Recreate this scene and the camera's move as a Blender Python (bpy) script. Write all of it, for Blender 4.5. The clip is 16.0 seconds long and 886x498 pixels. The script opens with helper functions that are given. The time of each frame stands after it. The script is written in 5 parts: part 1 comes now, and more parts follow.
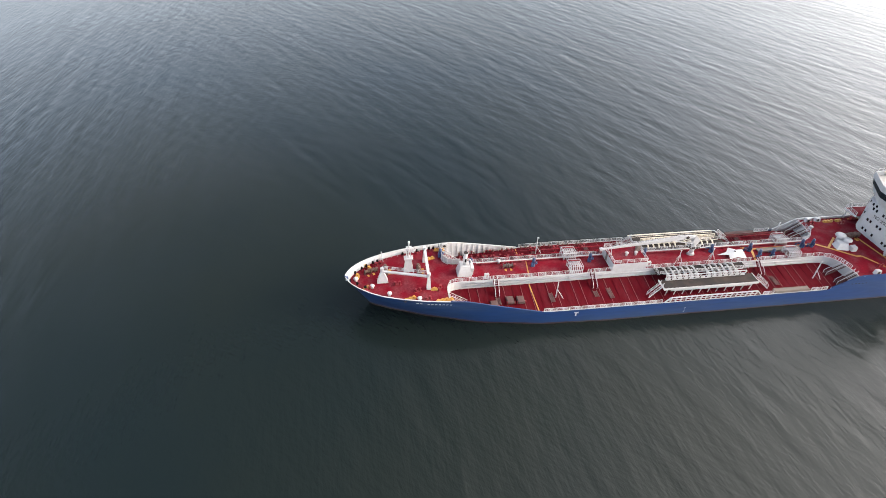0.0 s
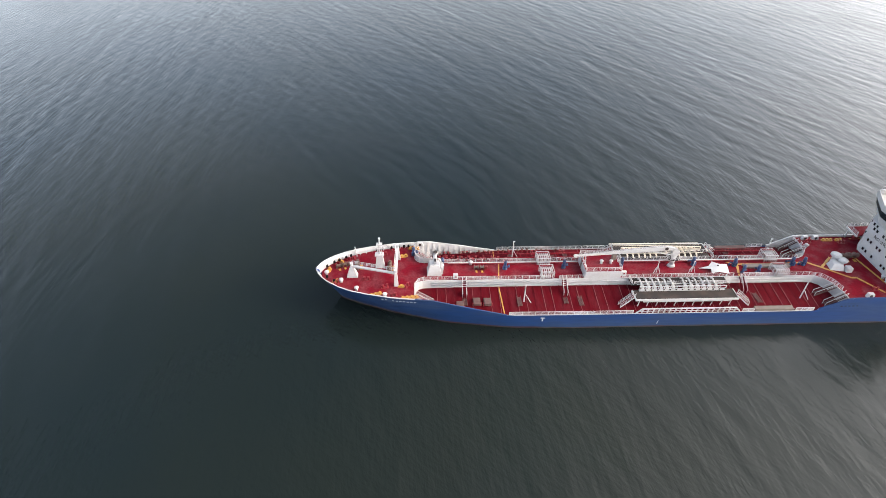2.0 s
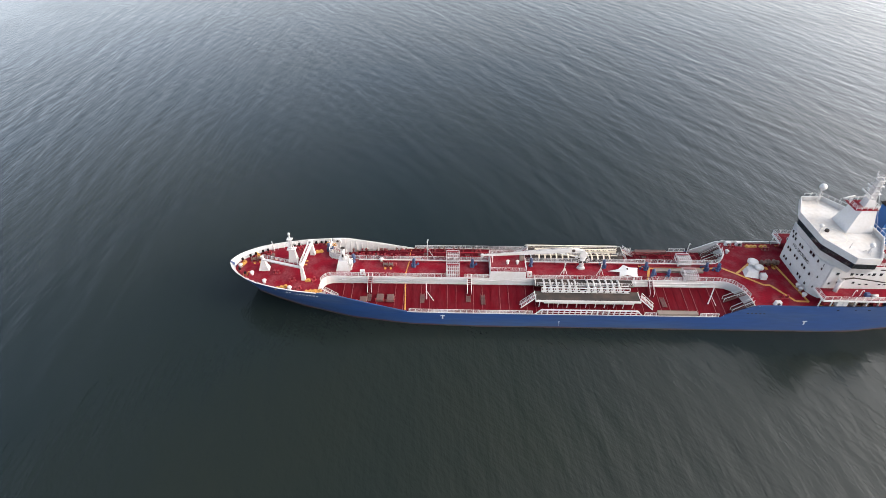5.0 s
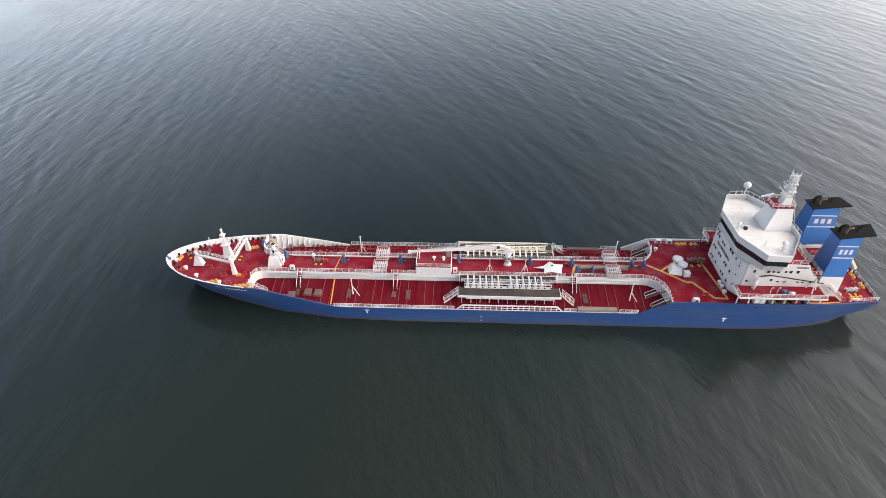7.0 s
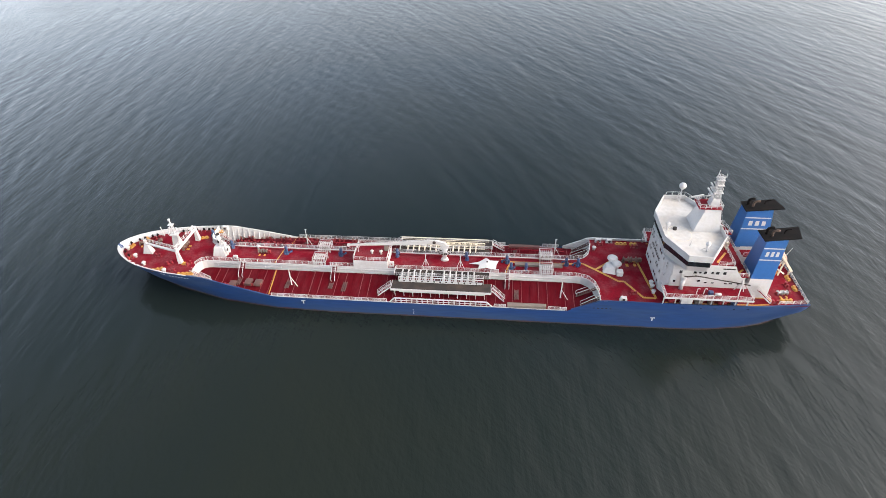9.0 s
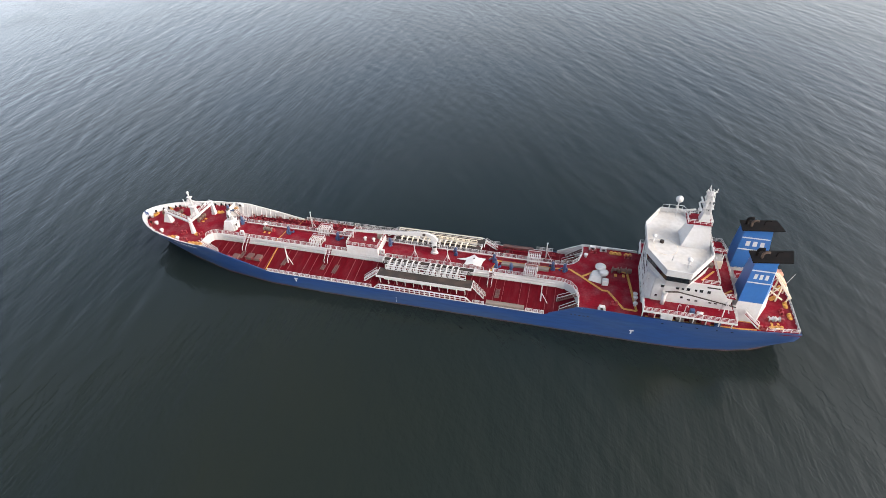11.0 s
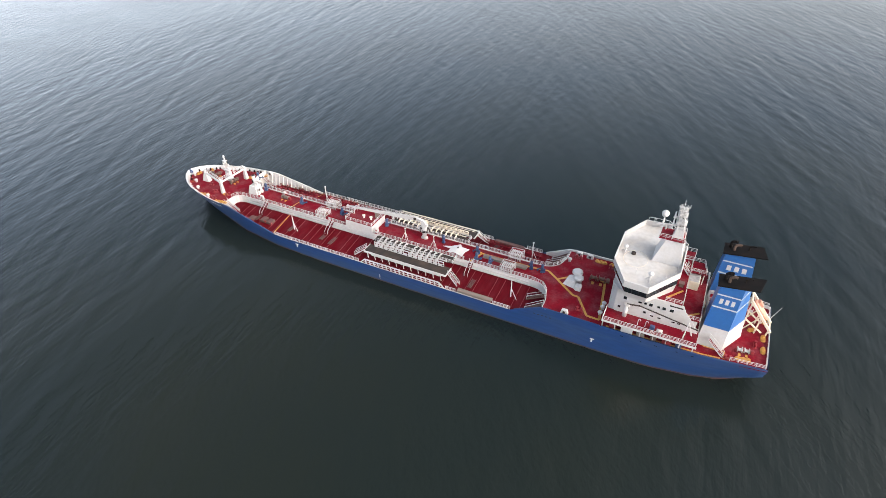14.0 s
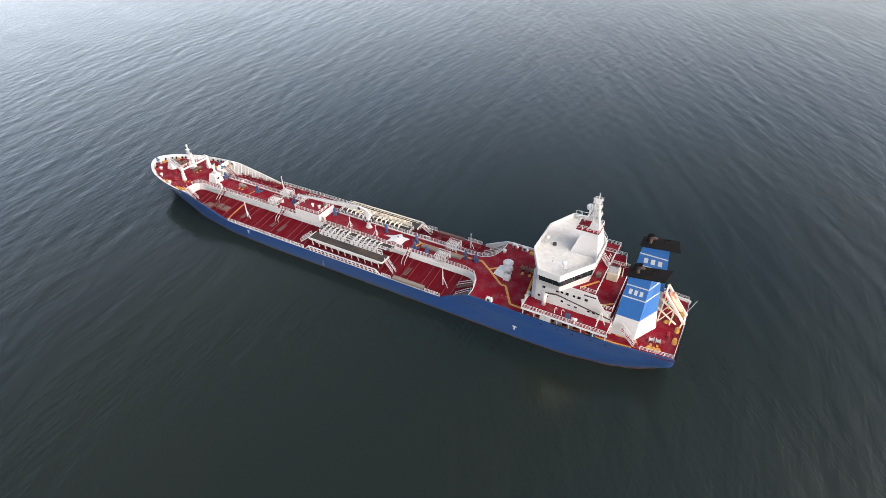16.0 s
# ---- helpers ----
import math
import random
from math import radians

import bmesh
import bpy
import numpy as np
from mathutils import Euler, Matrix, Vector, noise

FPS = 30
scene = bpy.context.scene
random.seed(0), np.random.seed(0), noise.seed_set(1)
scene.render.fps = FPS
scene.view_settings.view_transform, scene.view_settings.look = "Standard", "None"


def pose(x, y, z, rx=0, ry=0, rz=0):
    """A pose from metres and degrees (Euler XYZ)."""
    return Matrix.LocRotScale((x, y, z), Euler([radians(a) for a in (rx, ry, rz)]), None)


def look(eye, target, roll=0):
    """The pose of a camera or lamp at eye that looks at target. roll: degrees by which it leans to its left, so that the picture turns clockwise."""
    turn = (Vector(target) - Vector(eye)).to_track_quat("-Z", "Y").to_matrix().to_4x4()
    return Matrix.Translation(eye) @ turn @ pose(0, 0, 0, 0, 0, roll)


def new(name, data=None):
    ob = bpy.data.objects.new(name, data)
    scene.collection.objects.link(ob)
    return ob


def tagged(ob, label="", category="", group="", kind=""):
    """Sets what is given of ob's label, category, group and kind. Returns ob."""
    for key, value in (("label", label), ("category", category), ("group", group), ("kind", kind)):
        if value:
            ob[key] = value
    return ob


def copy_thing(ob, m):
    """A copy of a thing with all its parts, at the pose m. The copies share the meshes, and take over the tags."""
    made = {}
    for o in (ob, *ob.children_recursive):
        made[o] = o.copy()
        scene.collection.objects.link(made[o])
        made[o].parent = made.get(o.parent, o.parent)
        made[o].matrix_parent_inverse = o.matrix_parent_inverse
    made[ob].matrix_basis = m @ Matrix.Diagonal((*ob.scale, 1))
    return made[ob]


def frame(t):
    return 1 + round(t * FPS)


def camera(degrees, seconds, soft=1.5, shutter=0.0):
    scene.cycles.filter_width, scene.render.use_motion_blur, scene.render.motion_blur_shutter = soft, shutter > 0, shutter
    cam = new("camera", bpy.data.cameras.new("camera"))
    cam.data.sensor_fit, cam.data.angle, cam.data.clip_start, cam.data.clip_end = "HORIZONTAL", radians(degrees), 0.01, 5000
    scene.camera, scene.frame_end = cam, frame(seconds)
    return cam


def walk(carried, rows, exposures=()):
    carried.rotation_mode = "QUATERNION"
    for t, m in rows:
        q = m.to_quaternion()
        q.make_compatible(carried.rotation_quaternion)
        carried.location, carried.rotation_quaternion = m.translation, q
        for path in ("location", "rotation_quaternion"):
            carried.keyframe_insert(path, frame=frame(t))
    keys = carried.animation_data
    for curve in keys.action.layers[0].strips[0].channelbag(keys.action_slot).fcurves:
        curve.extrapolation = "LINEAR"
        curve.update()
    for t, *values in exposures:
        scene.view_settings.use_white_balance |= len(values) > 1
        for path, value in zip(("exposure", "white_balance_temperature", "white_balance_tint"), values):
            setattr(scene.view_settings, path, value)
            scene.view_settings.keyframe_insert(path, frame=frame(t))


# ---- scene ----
cam = camera(77.0, 16.0, 0.85)
ROWS = [
    (0.0, -40.90, -89.26, 83.75, 52.06, -1.49, -7.87),
    (0.5, -37.38, -90.10, 83.72, 52.18, -1.35, -7.65),
    (1.0, -33.67, -90.84, 83.66, 52.27, -1.28, -6.73),
    (1.5, -29.75, -91.48, 83.62, 52.34, -1.21, -4.03),
    (2.0, -25.63, -92.07, 83.67, 52.42, -1.08, -2.51),
    (2.5, -21.32, -92.61, 83.81, 52.48, -0.95, -1.46),
    (3.0, -16.89, -93.18, 84.04, 52.50, -0.75, -0.75),
    (5.5, 6.37, -95.40, 85.16, 52.51, 0.06, 1.52),
    (6.0, 11.06, -95.85, 85.38, 52.49, 0.22, 1.82),
    (6.5, 15.79, -96.36, 85.58, 52.51, 0.37, 2.11),
    (7.0, 20.56, -96.83, 85.71, 52.51, 0.51, 2.38),
    (7.5, 25.31, -97.33, 85.85, 52.52, 0.59, 2.67),
    (8.0, 30.04, -97.85, 86.03, 52.52, 0.73, 2.85),
    (8.5, 34.76, -98.23, 86.18, 52.50, 0.76, 3.30),
    (11.0, 58.25, -98.51, 86.04, 52.79, 0.98, 13.86),
    (11.5, 62.87, -98.32, 86.00, 52.82, 0.95, 14.56),
    (12.0, 67.43, -97.88, 85.92, 52.89, 0.95, 16.88),
    (12.5, 71.93, -97.24, 85.81, 52.96, 0.98, 20.12),
    (13.0, 76.35, -96.52, 85.75, 53.02, 0.99, 23.71),
    (13.5, 80.65, -95.73, 85.73, 53.10, 1.05, 25.56),
    (14.0, 84.91, -94.89, 85.73, 53.11, 0.93, 26.71),
    (14.5, 89.17, -94.03, 85.64, 53.12, 0.73, 27.41),
    (15.0, 93.65, -93.24, 85.52, 53.21, 0.55, 27.93),
    (15.5, 98.23, -92.40, 85.33, 53.39, 0.52, 28.22),
    (16.0, 102.78, -91.52, 85.11, 53.57, 0.46, 28.70),
]
walk(cam, [(t, pose(x, y, z, rx, ry, rz)) for t, x, y, z, rx, ry, rz in ROWS],
     exposures=[(0.0, 0.12), (7.0, 0.12), (11.0, 0.03), (16.0, -0.03)])

# ---- world, sun ----
SUN_UP, SUN_TURN = radians(22), radians(-11)      # height, and bearing from the ship's stern axis
sky = bpy.data.worlds.new("sky")
scene.world = sky
sky.use_nodes = True
wn = sky.node_tree.nodes
tex = wn.new("ShaderNodeTexSky")
tex.sky_type, tex.sun_disc = "NISHITA", False
tex.sun_elevation, tex.sun_rotation = SUN_UP, radians(90) - SUN_TURN
tex.air_density, tex.dust_density, tex.ozone_density, tex.altitude = 1.0, 4.0, 1.5, 0
# low haze: the sky brightens evenly towards the horizon
at = wn.new("ShaderNodeTexCoord")
xyz = wn.new("ShaderNodeSeparateXYZ")
haze = wn.new("ShaderNodeValToRGB")
for p, c in ((0.0, (15.0, 14.7, 14.8)), (0.20, (8.6, 9.0, 10.0)), (0.34, (4.2, 4.9, 6.2)), (0.56, (0.62, 0.80, 1.05)), (1.0, (0.7, 0.85, 1.0))):
    el = haze.color_ramp.elements[0] if p == 0 else haze.color_ramp.elements[-1] if p == 1 else haze.color_ramp.elements.new(p)
    el.color = (*c, 1)
both = wn.new("ShaderNodeMix")
both.data_type, both.blend_type = "RGBA", "ADD"
both.inputs[0].default_value = 1.0
ln = sky.node_tree.links.new
ln(at.outputs["Generated"], xyz.inputs[0])
ln(xyz.outputs["Z"], haze.inputs[0])
bright = wn.new("ShaderNodeMix")
bright.data_type, bright.blend_type = "RGBA", "MULTIPLY"
bright.inputs[0].default_value = 1.0
bright.inputs[7].default_value = (1.5, 1.38, 1.26, 1)
ln(tex.outputs[0], bright.inputs[6])
ln(bright.outputs[2], both.inputs[6])
ln(haze.outputs[0], both.inputs[7])
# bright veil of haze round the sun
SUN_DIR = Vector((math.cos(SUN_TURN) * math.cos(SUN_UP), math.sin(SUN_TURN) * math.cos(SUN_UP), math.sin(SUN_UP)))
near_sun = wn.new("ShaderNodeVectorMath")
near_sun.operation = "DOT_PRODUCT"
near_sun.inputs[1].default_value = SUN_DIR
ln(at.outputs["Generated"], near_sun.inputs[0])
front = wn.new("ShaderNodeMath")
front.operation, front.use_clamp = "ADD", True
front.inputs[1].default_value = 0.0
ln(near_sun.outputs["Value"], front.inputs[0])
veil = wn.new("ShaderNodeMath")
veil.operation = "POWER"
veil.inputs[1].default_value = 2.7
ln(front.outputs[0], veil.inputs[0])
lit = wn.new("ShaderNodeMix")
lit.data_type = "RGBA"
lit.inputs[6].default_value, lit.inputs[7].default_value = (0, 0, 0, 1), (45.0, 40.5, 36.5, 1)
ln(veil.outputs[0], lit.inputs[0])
# skylight is weakest at right angles to the sun
across = wn.new("ShaderNodeMath")
across.operation = "MULTIPLY"
ln(near_sun.outputs["Value"], across.inputs[0])
ln(near_sun.outputs["Value"], across.inputs[1])
axial = wn.new("ShaderNodeMix")
axial.data_type = "RGBA"
axial.inputs[6].default_value, axial.inputs[7].default_value = (0, 0, 0, 1), (8.6, 9.8, 12.0, 1)
ln(across.outputs[0], axial.inputs[0])
bands = wn.new("ShaderNodeMix")
bands.data_type, bands.blend_type = "RGBA", "ADD"
bands.inputs[0].default_value = 1.0
ln(both.outputs[2], bands.inputs[6])
ln(axial.outputs[2], bands.inputs[7])
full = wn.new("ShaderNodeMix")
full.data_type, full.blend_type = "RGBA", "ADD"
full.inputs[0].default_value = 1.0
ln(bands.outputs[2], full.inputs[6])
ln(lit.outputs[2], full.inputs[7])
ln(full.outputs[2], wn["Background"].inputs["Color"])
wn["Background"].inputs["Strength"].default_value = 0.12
sun = new("sun", bpy.data.lights.new("sun", "SUN"))
sun.data.energy, sun.data.angle, sun.data.color = 1.55, radians(3.0), (1.0, 0.85, 0.68)
sun.matrix_world = look((200 * math.cos(SUN_TURN) * math.cos(SUN_UP), 200 * math.sin(SUN_TURN) * math.cos(SUN_UP), 200 * math.sin(SUN_UP)), (0, 0, 0))


# ---- materials ----
def paint(name, col, rough=0.5, metal=0.0, dirt=(0.12, 0.08, 0.06), amount=0.25, fine=9.0, broad=0.35, bump=0.0, vary=0.0, shine=0.5, stretch=None):
    """Painted or bare surface: base colour, broad stains, fine grain and an optional relief."""
    m = bpy.data.materials.new(name)
    m.use_nodes = True
    nt = m.node_tree
    b = nt.nodes["Principled BSDF"]
    b.inputs["Roughness"].default_value, b.inputs["Metallic"].default_value = rough, metal
    b.inputs["Specular IOR Level"].default_value = shine
    co = nt.nodes.new("ShaderNodeTexCoord")
    where = co.outputs["Object"]
    if stretch:
        mp = nt.nodes.new("ShaderNodeMapping")
        mp.inputs["Scale"].default_value = stretch
        nt.links.new(where, mp.inputs["Vector"])
        where = mp.outputs[0]
    def noise_at(scale, detail, lo, hi):
        n = nt.nodes.new("ShaderNodeTexNoise")
        n.inputs["Scale"].default_value, n.inputs["Detail"].default_value = scale, detail
        nt.links.new(where, n.inputs["Vector"])
        r = nt.nodes.new("ShaderNodeMapRange")
        r.inputs["From Min"].default_value, r.inputs["From Max"].default_value = lo, hi
        nt.links.new(n.outputs["Fac"], r.inputs["Value"])
        return r.outputs[0]
    def mixed(fac, a, bb, kind="MIX"):
        x = nt.nodes.new("ShaderNodeMix")
        x.data_type, x.blend_type = "RGBA", kind
        for sock, v in ((x.inputs[0], fac), (x.inputs[6], a), (x.inputs[7], bb)):
            if hasattr(v, "is_output"):
                nt.links.new(v, sock)
            else:
                sock.default_value = v
        return x.outputs[2]
    s1, s2 = noise_at(broad, 5, 0.42, 0.72), noise_at(fine, 3, 0.35, 0.75)
    k = nt.nodes.new("ShaderNodeMath")
    k.operation = "MULTIPLY"
    nt.links.new(s1, k.inputs[0])
    k.inputs[1].default_value = amount
    c = mixed(k.outputs[0], (*col, 1), (*dirt, 1))
    k2 = nt.nodes.new("ShaderNodeMath")
    k2.operation = "MULTIPLY"
    nt.links.new(s2, k2.inputs[0])
    k2.inputs[1].default_value = amount * 0.7
    c = mixed(k2.outputs[0], c, tuple(v * 0.6 for v in col) + (1,))
    if vary:
        oi = nt.nodes.new("ShaderNodeObjectInfo")
        kv = nt.nodes.new("ShaderNodeMath")
        kv.operation = "MULTIPLY"
        nt.links.new(oi.outputs["Random"], kv.inputs[0])
        kv.inputs[1].default_value = vary
        c = mixed(kv.outputs[0], c, tuple(v * 0.5 for v in col) + (1,))
    nt.links.new(c, b.inputs["Base Color"])
    if bump:
        bp = nt.nodes.new("ShaderNodeBump")
        bp.inputs["Strength"].default_value, bp.inputs["Distance"].default_value = bump, 0.02
        nt.links.new(s2, bp.inputs["Height"])
        nt.links.new(bp.outputs[0], b.inputs["Normal"])
    return m


BLUE = paint("blue_hull_paint", (0.0092, 0.038, 0.130), 0.55, shine=0.35, dirt=(0.034, 0.058, 0.112), amount=0.75, broad=0.30, fine=1.3, stretch=(0.22, 0.22, 1.5))
ROYAL = paint("blue_funnel_paint", (0.020, 0.100, 0.30), 0.42, dirt=(0.03, 0.10, 0.25), amount=0.3, broad=0.6, fine=2.0)
BOOT = paint("red_boot_paint", (0.042, 0.015, 0.016), 0.6, dirt=(0.04, 0.045, 0.045), amount=0.9, broad=0.6, stretch=(0.3, 0.3, 2.0))
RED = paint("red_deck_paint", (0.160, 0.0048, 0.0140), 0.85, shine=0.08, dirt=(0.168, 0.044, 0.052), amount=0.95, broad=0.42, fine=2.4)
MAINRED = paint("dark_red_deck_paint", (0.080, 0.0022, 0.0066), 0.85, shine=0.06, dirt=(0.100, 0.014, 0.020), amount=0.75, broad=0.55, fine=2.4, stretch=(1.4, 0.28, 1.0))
# lighter red than the main deck, for two girders in three
SEAM = paint("lighter_red_paint", (0.135, 0.022, 0.030), 0.6, amount=0.5, broad=0.8)
HATCH = paint("worn_hatch_paint", (0.085, 0.042, 0.039), 0.8, dirt=(0.12, 0.08, 0.07), amount=0.6, broad=0.9)
REDGEAR = paint("red_gear_paint", (0.21, 0.010, 0.018), 0.5, amount=0.3, vary=0.4)
WHITE = paint("white_paint", (0.445, 0.447, 0.455), 0.45, dirt=(0.35, 0.30, 0.24), amount=0.26, broad=0.6, fine=2.4)
ROOF = paint("white_roof_paint", (0.475, 0.472, 0.465), 0.55, dirt=(0.40, 0.33, 0.25), amount=0.65, broad=0.22, fine=1.2)
YELLOW = paint("yellow_paint", (0.50, 0.26, 0.045), 0.6, dirt=(0.20, 0.07, 0.03), amount=0.6, broad=1.1, vary=0.3)
GREY = paint("grey_grating", (0.030, 0.026, 0.025), 0.85, shine=0.2, amount=0.4, fine=6)
BEIGE = paint("weathered_beige", (0.165, 0.135, 0.118), 0.8, dirt=(0.12, 0.09, 0.08), amount=0.5, broad=0.8)
BLACK = paint("black_soot", (0.0045, 0.0042, 0.0045), 0.85, shine=0.12, dirt=(0.014, 0.009, 0.007), amount=0.6, broad=0.8)
STEEL = paint("rusty_steel", (0.20, 0.14, 0.11), 0.6, 0.4, dirt=(0.16, 0.06, 0.03), amount=0.6, broad=1.5)
RUST = paint("rusty_exhaust", (0.075, 0.048, 0.036), 0.8, 0.2, dirt=(0.02, 0.014, 0.012), amount=0.7, broad=1.5)
PUMP = paint("blue_pump_paint", (0.020, 0.048, 0.125), 0.45, amount=0.25, vary=0.4)
# cream for small parts; elsewhere white with warm sunlight put into its colour
SUNLIT_CREAM = paint("cream_and_sunlit_white", (0.64, 0.58, 0.47), 0.5, dirt=(0.4, 0.3, 0.2), amount=0.25)
ORANGE = paint("faded_orange_glassfibre", (0.50, 0.24, 0.17), 0.5, dirt=(0.34, 0.20, 0.15), amount=0.5)
BROWN = paint("brown_winch", (0.13, 0.075, 0.06), 0.6, amount=0.5, broad=1.5)
GLASS = bpy.data.materials.new("dark_window_glass")
GLASS.use_nodes = True
gb = GLASS.node_tree.nodes["Principled BSDF"]
gb.inputs["Base Color"].default_value, gb.inputs["Roughness"].default_value = (0.012, 0.016, 0.02, 1), 0.06

SEA = bpy.data.materials.new("sea_water")
SEA.use_nodes = True
nt = SEA.node_tree
sb = nt.nodes["Principled BSDF"]
sb.inputs["Roughness"].default_value, sb.inputs["IOR"].default_value = 0.21, 1.333
co = nt.nodes.new("ShaderNodeTexCoord")
tone = nt.nodes.new("ShaderNodeTexNoise")
tone.inputs["Scale"].default_value, tone.inputs["Detail"].default_value = 0.008, 4
ramp = nt.nodes.new("ShaderNodeValToRGB")
ramp.color_ramp.elements[0].position, ramp.color_ramp.elements[0].color = 0.35, (0.0054, 0.0104, 0.0114, 1)
ramp.color_ramp.elements[1].position, ramp.color_ramp.elements[1].color = 0.70, (0.0104, 0.0134, 0.0100, 1)
nt.links.new(co.outputs["Object"], tone.inputs["Vector"])
nt.links.new(tone.outputs["Fac"], ramp.inputs[0])
nt.links.new(ramp.outputs[0], sb.inputs["Base Color"])
slick = nt.nodes.new("ShaderNodeTexNoise")
slick.inputs["Scale"].default_value, slick.inputs["Detail"].default_value = 0.025, 5
gloss = nt.nodes.new("ShaderNodeMapRange")
gloss.inputs["From Min"].default_value, gloss.inputs["From Max"].default_value = 0.35, 0.65
gloss.inputs["To Min"].default_value, gloss.inputs["To Max"].default_value = 0.13, 0.21
nt.links.new(co.outputs["Object"], slick.inputs["Vector"])
nt.links.new(slick.outputs["Fac"], gloss.inputs["Value"])
nt.links.new(gloss.outputs[0], sb.inputs["Roughness"])
last = None
for turn, sx, sy, scale, dist, strength, depth in ((30, 1.0, 0.13, 0.44, 0.27, 0.38, 3), (3, 1.0, 0.15, 0.85, 0.16, 0.54, 3), (54, 1.0, 0.20, 1.2, 0.10, 0.38, 3), (14, 1.0, 0.38, 2.4, 0.06, 0.5, 3)):
    mp = nt.nodes.new("ShaderNodeMapping")
    mp.vector_type = "TEXTURE"
    mp.inputs["Rotation"].default_value = (0, 0, radians(turn))
    mp.inputs["Scale"].default_value = (1 / sx, 1 / sy, 1)
    nz = nt.nodes.new("ShaderNodeTexNoise")
    nz.inputs["Scale"].default_value, nz.inputs["Detail"].default_value, nz.inputs["Roughness"].default_value = scale, depth, 0.5
    bp = nt.nodes.new("ShaderNodeBump")
    bp.inputs["Strength"].default_value, bp.inputs["Distance"].default_value = strength, dist
    nt.links.new(co.outputs["Object"], mp.inputs["Vector"])
    nt.links.new(mp.outputs[0], nz.inputs["Vector"])
    nt.links.new(nz.outputs["Fac"], bp.inputs["Height"])
    if last:
        nt.links.new(last, bp.inputs["Normal"])
    last = bp.outputs[0]
nt.links.new(last, sb.inputs["Normal"])


# ---- building helpers ----
def thing(name, label, category, group="", at=(0, 0, 0), kind=""):
    ob = tagged(new(name), label, category, group, kind)
    ob.location = at
    ob.empty_display_size = 0.5
    return ob


def part(name, bm, material, parent, label="", smooth=False):
    me = bpy.data.meshes.new(name)
    bm.normal_update()
    if smooth:
        for f in bm.faces:
            f.smooth = True
    bm.to_mesh(me)
    bm.free()
    me.materials.append(material)
    ob = new(name, me)
    ob.parent = parent
    if label:
        ob["label"] = label
    return ob


def again(name, me, parent, m):
    """One more piece on a mesh that is there already."""
    ob = new(name, me)
    ob.parent = parent
    ob.matrix_basis = m
    return ob


def B():
    return bmesh.new()


def box(bm, c, s, turn=0, bevel=0.0):
    r = bmesh.ops.create_cube(bm, size=1.0, matrix=pose(*c, 0, 0, turn) @ Matrix.Diagonal((*s, 1)))
    if bevel:
        es = list({e for v in r["verts"] for e in v.link_edges})
        bmesh.ops.bevel(bm, geom=es, offset=bevel, segments=1, affect="EDGES", clamp_overlap=True)
    return bm


def rod(bm, p, q, r, seg=8, r2=None):
    p, q = Vector(p), Vector(q)
    d = q - p
    m = Matrix.Translation((p + q) / 2) @ d.to_track_quat("Z", "Y").to_matrix().to_4x4()
    bmesh.ops.create_cone(bm, cap_ends=True, segments=seg, radius1=r, radius2=r if r2 is None else r2, depth=d.length, matrix=m)
    return bm


def beam(bm, p, q, w, h):
    p, q = Vector(p), Vector(q)
    d = q - p
    m = Matrix.Translation((p + q) / 2) @ d.to_track_quat("X", "Z").to_matrix().to_4x4()
    bmesh.ops.create_cube(bm, size=1.0, matrix=m @ Matrix.Diagonal((d.length, w, h, 1)))
    return bm


def loft(bm, rings, caps=True):
    """Skin between rings of equal length."""
    vs = [[bm.verts.new(p) for p in r] for r in rings]
    n = len(vs[0])
    for a, b in zip(vs, vs[1:]):
        for i in range(n):
            bm.faces.new((a[i], a[(i + 1) % n], b[(i + 1) % n], b[i]))
    if caps:
        bm.faces.new(list(reversed(vs[0])))
        bm.faces.new(vs[-1])
    bmesh.ops.recalc_face_normals(bm, faces=bm.faces)
    return bm


def prism(bm, poly, z0, z1, poly2=None):
    return loft(bm, [[(x, y, z0) for x, y in poly], [(x, y, z1) for x, y in (poly2 or poly)]])


def bent(bm, pts, r, seg=8):
    for a, b in zip(pts, pts[1:]):
        rod(bm, a, b, r, seg)
    for p in pts[1:-1]:
        bmesh.ops.create_icosphere(bm, subdivisions=1, radius=r * 1.05, matrix=Matrix.Translation(p))
    return bm


def along(pts, step):
    """Even points along a line of points."""
    out = []
    for a, b in zip(pts, pts[1:]):
        a, b = Vector(a), Vector(b)
        n = max(1, round((b - a).length / step))
        out += [a.lerp(b, i / n) for i in range(n)]
    return out + [Vector(pts[-1])]


POST = {}


def railing(pts, label="white tubular steel guard rail", height=0.92, step=1.5, parent=None, material=None, thick=0.05):
    """A guard rail with three rods and its posts."""
    material = material or WHITE
    own = parent is None
    if own:
        parent = thing("guard_rail", label + " at the deck edge", "railing", "guard rails on deck")
    for k, f in enumerate((1.0, 0.66, 0.33)):
        bm = B()
        for a, b in zip(pts, pts[1:]):
            a, b = Vector(a) + Vector((0, 0, height * f)), Vector(b) + Vector((0, 0, height * f))
            if (b - a).length > 0.05:
                rod(bm, a, b, thick if k == 0 else thick * 0.7, 5)
        part("rail", bm, material, parent)
    key = (height, thick, material.name)
    if key not in POST:
        bm = B()
        box(bm, (0, 0, height / 2), (thick * 1.8, thick * 1.8, height))
        ob = part("post", bm, material, parent)
        POST[key] = ob.data
        ob.matrix_basis = Matrix.Translation(pts[0])
        rest = along(pts, step)[1:]
    else:
        rest = along(pts, step)
    for p in rest:
        again("post", POST[key], parent, Matrix.Translation(p))
    return parent


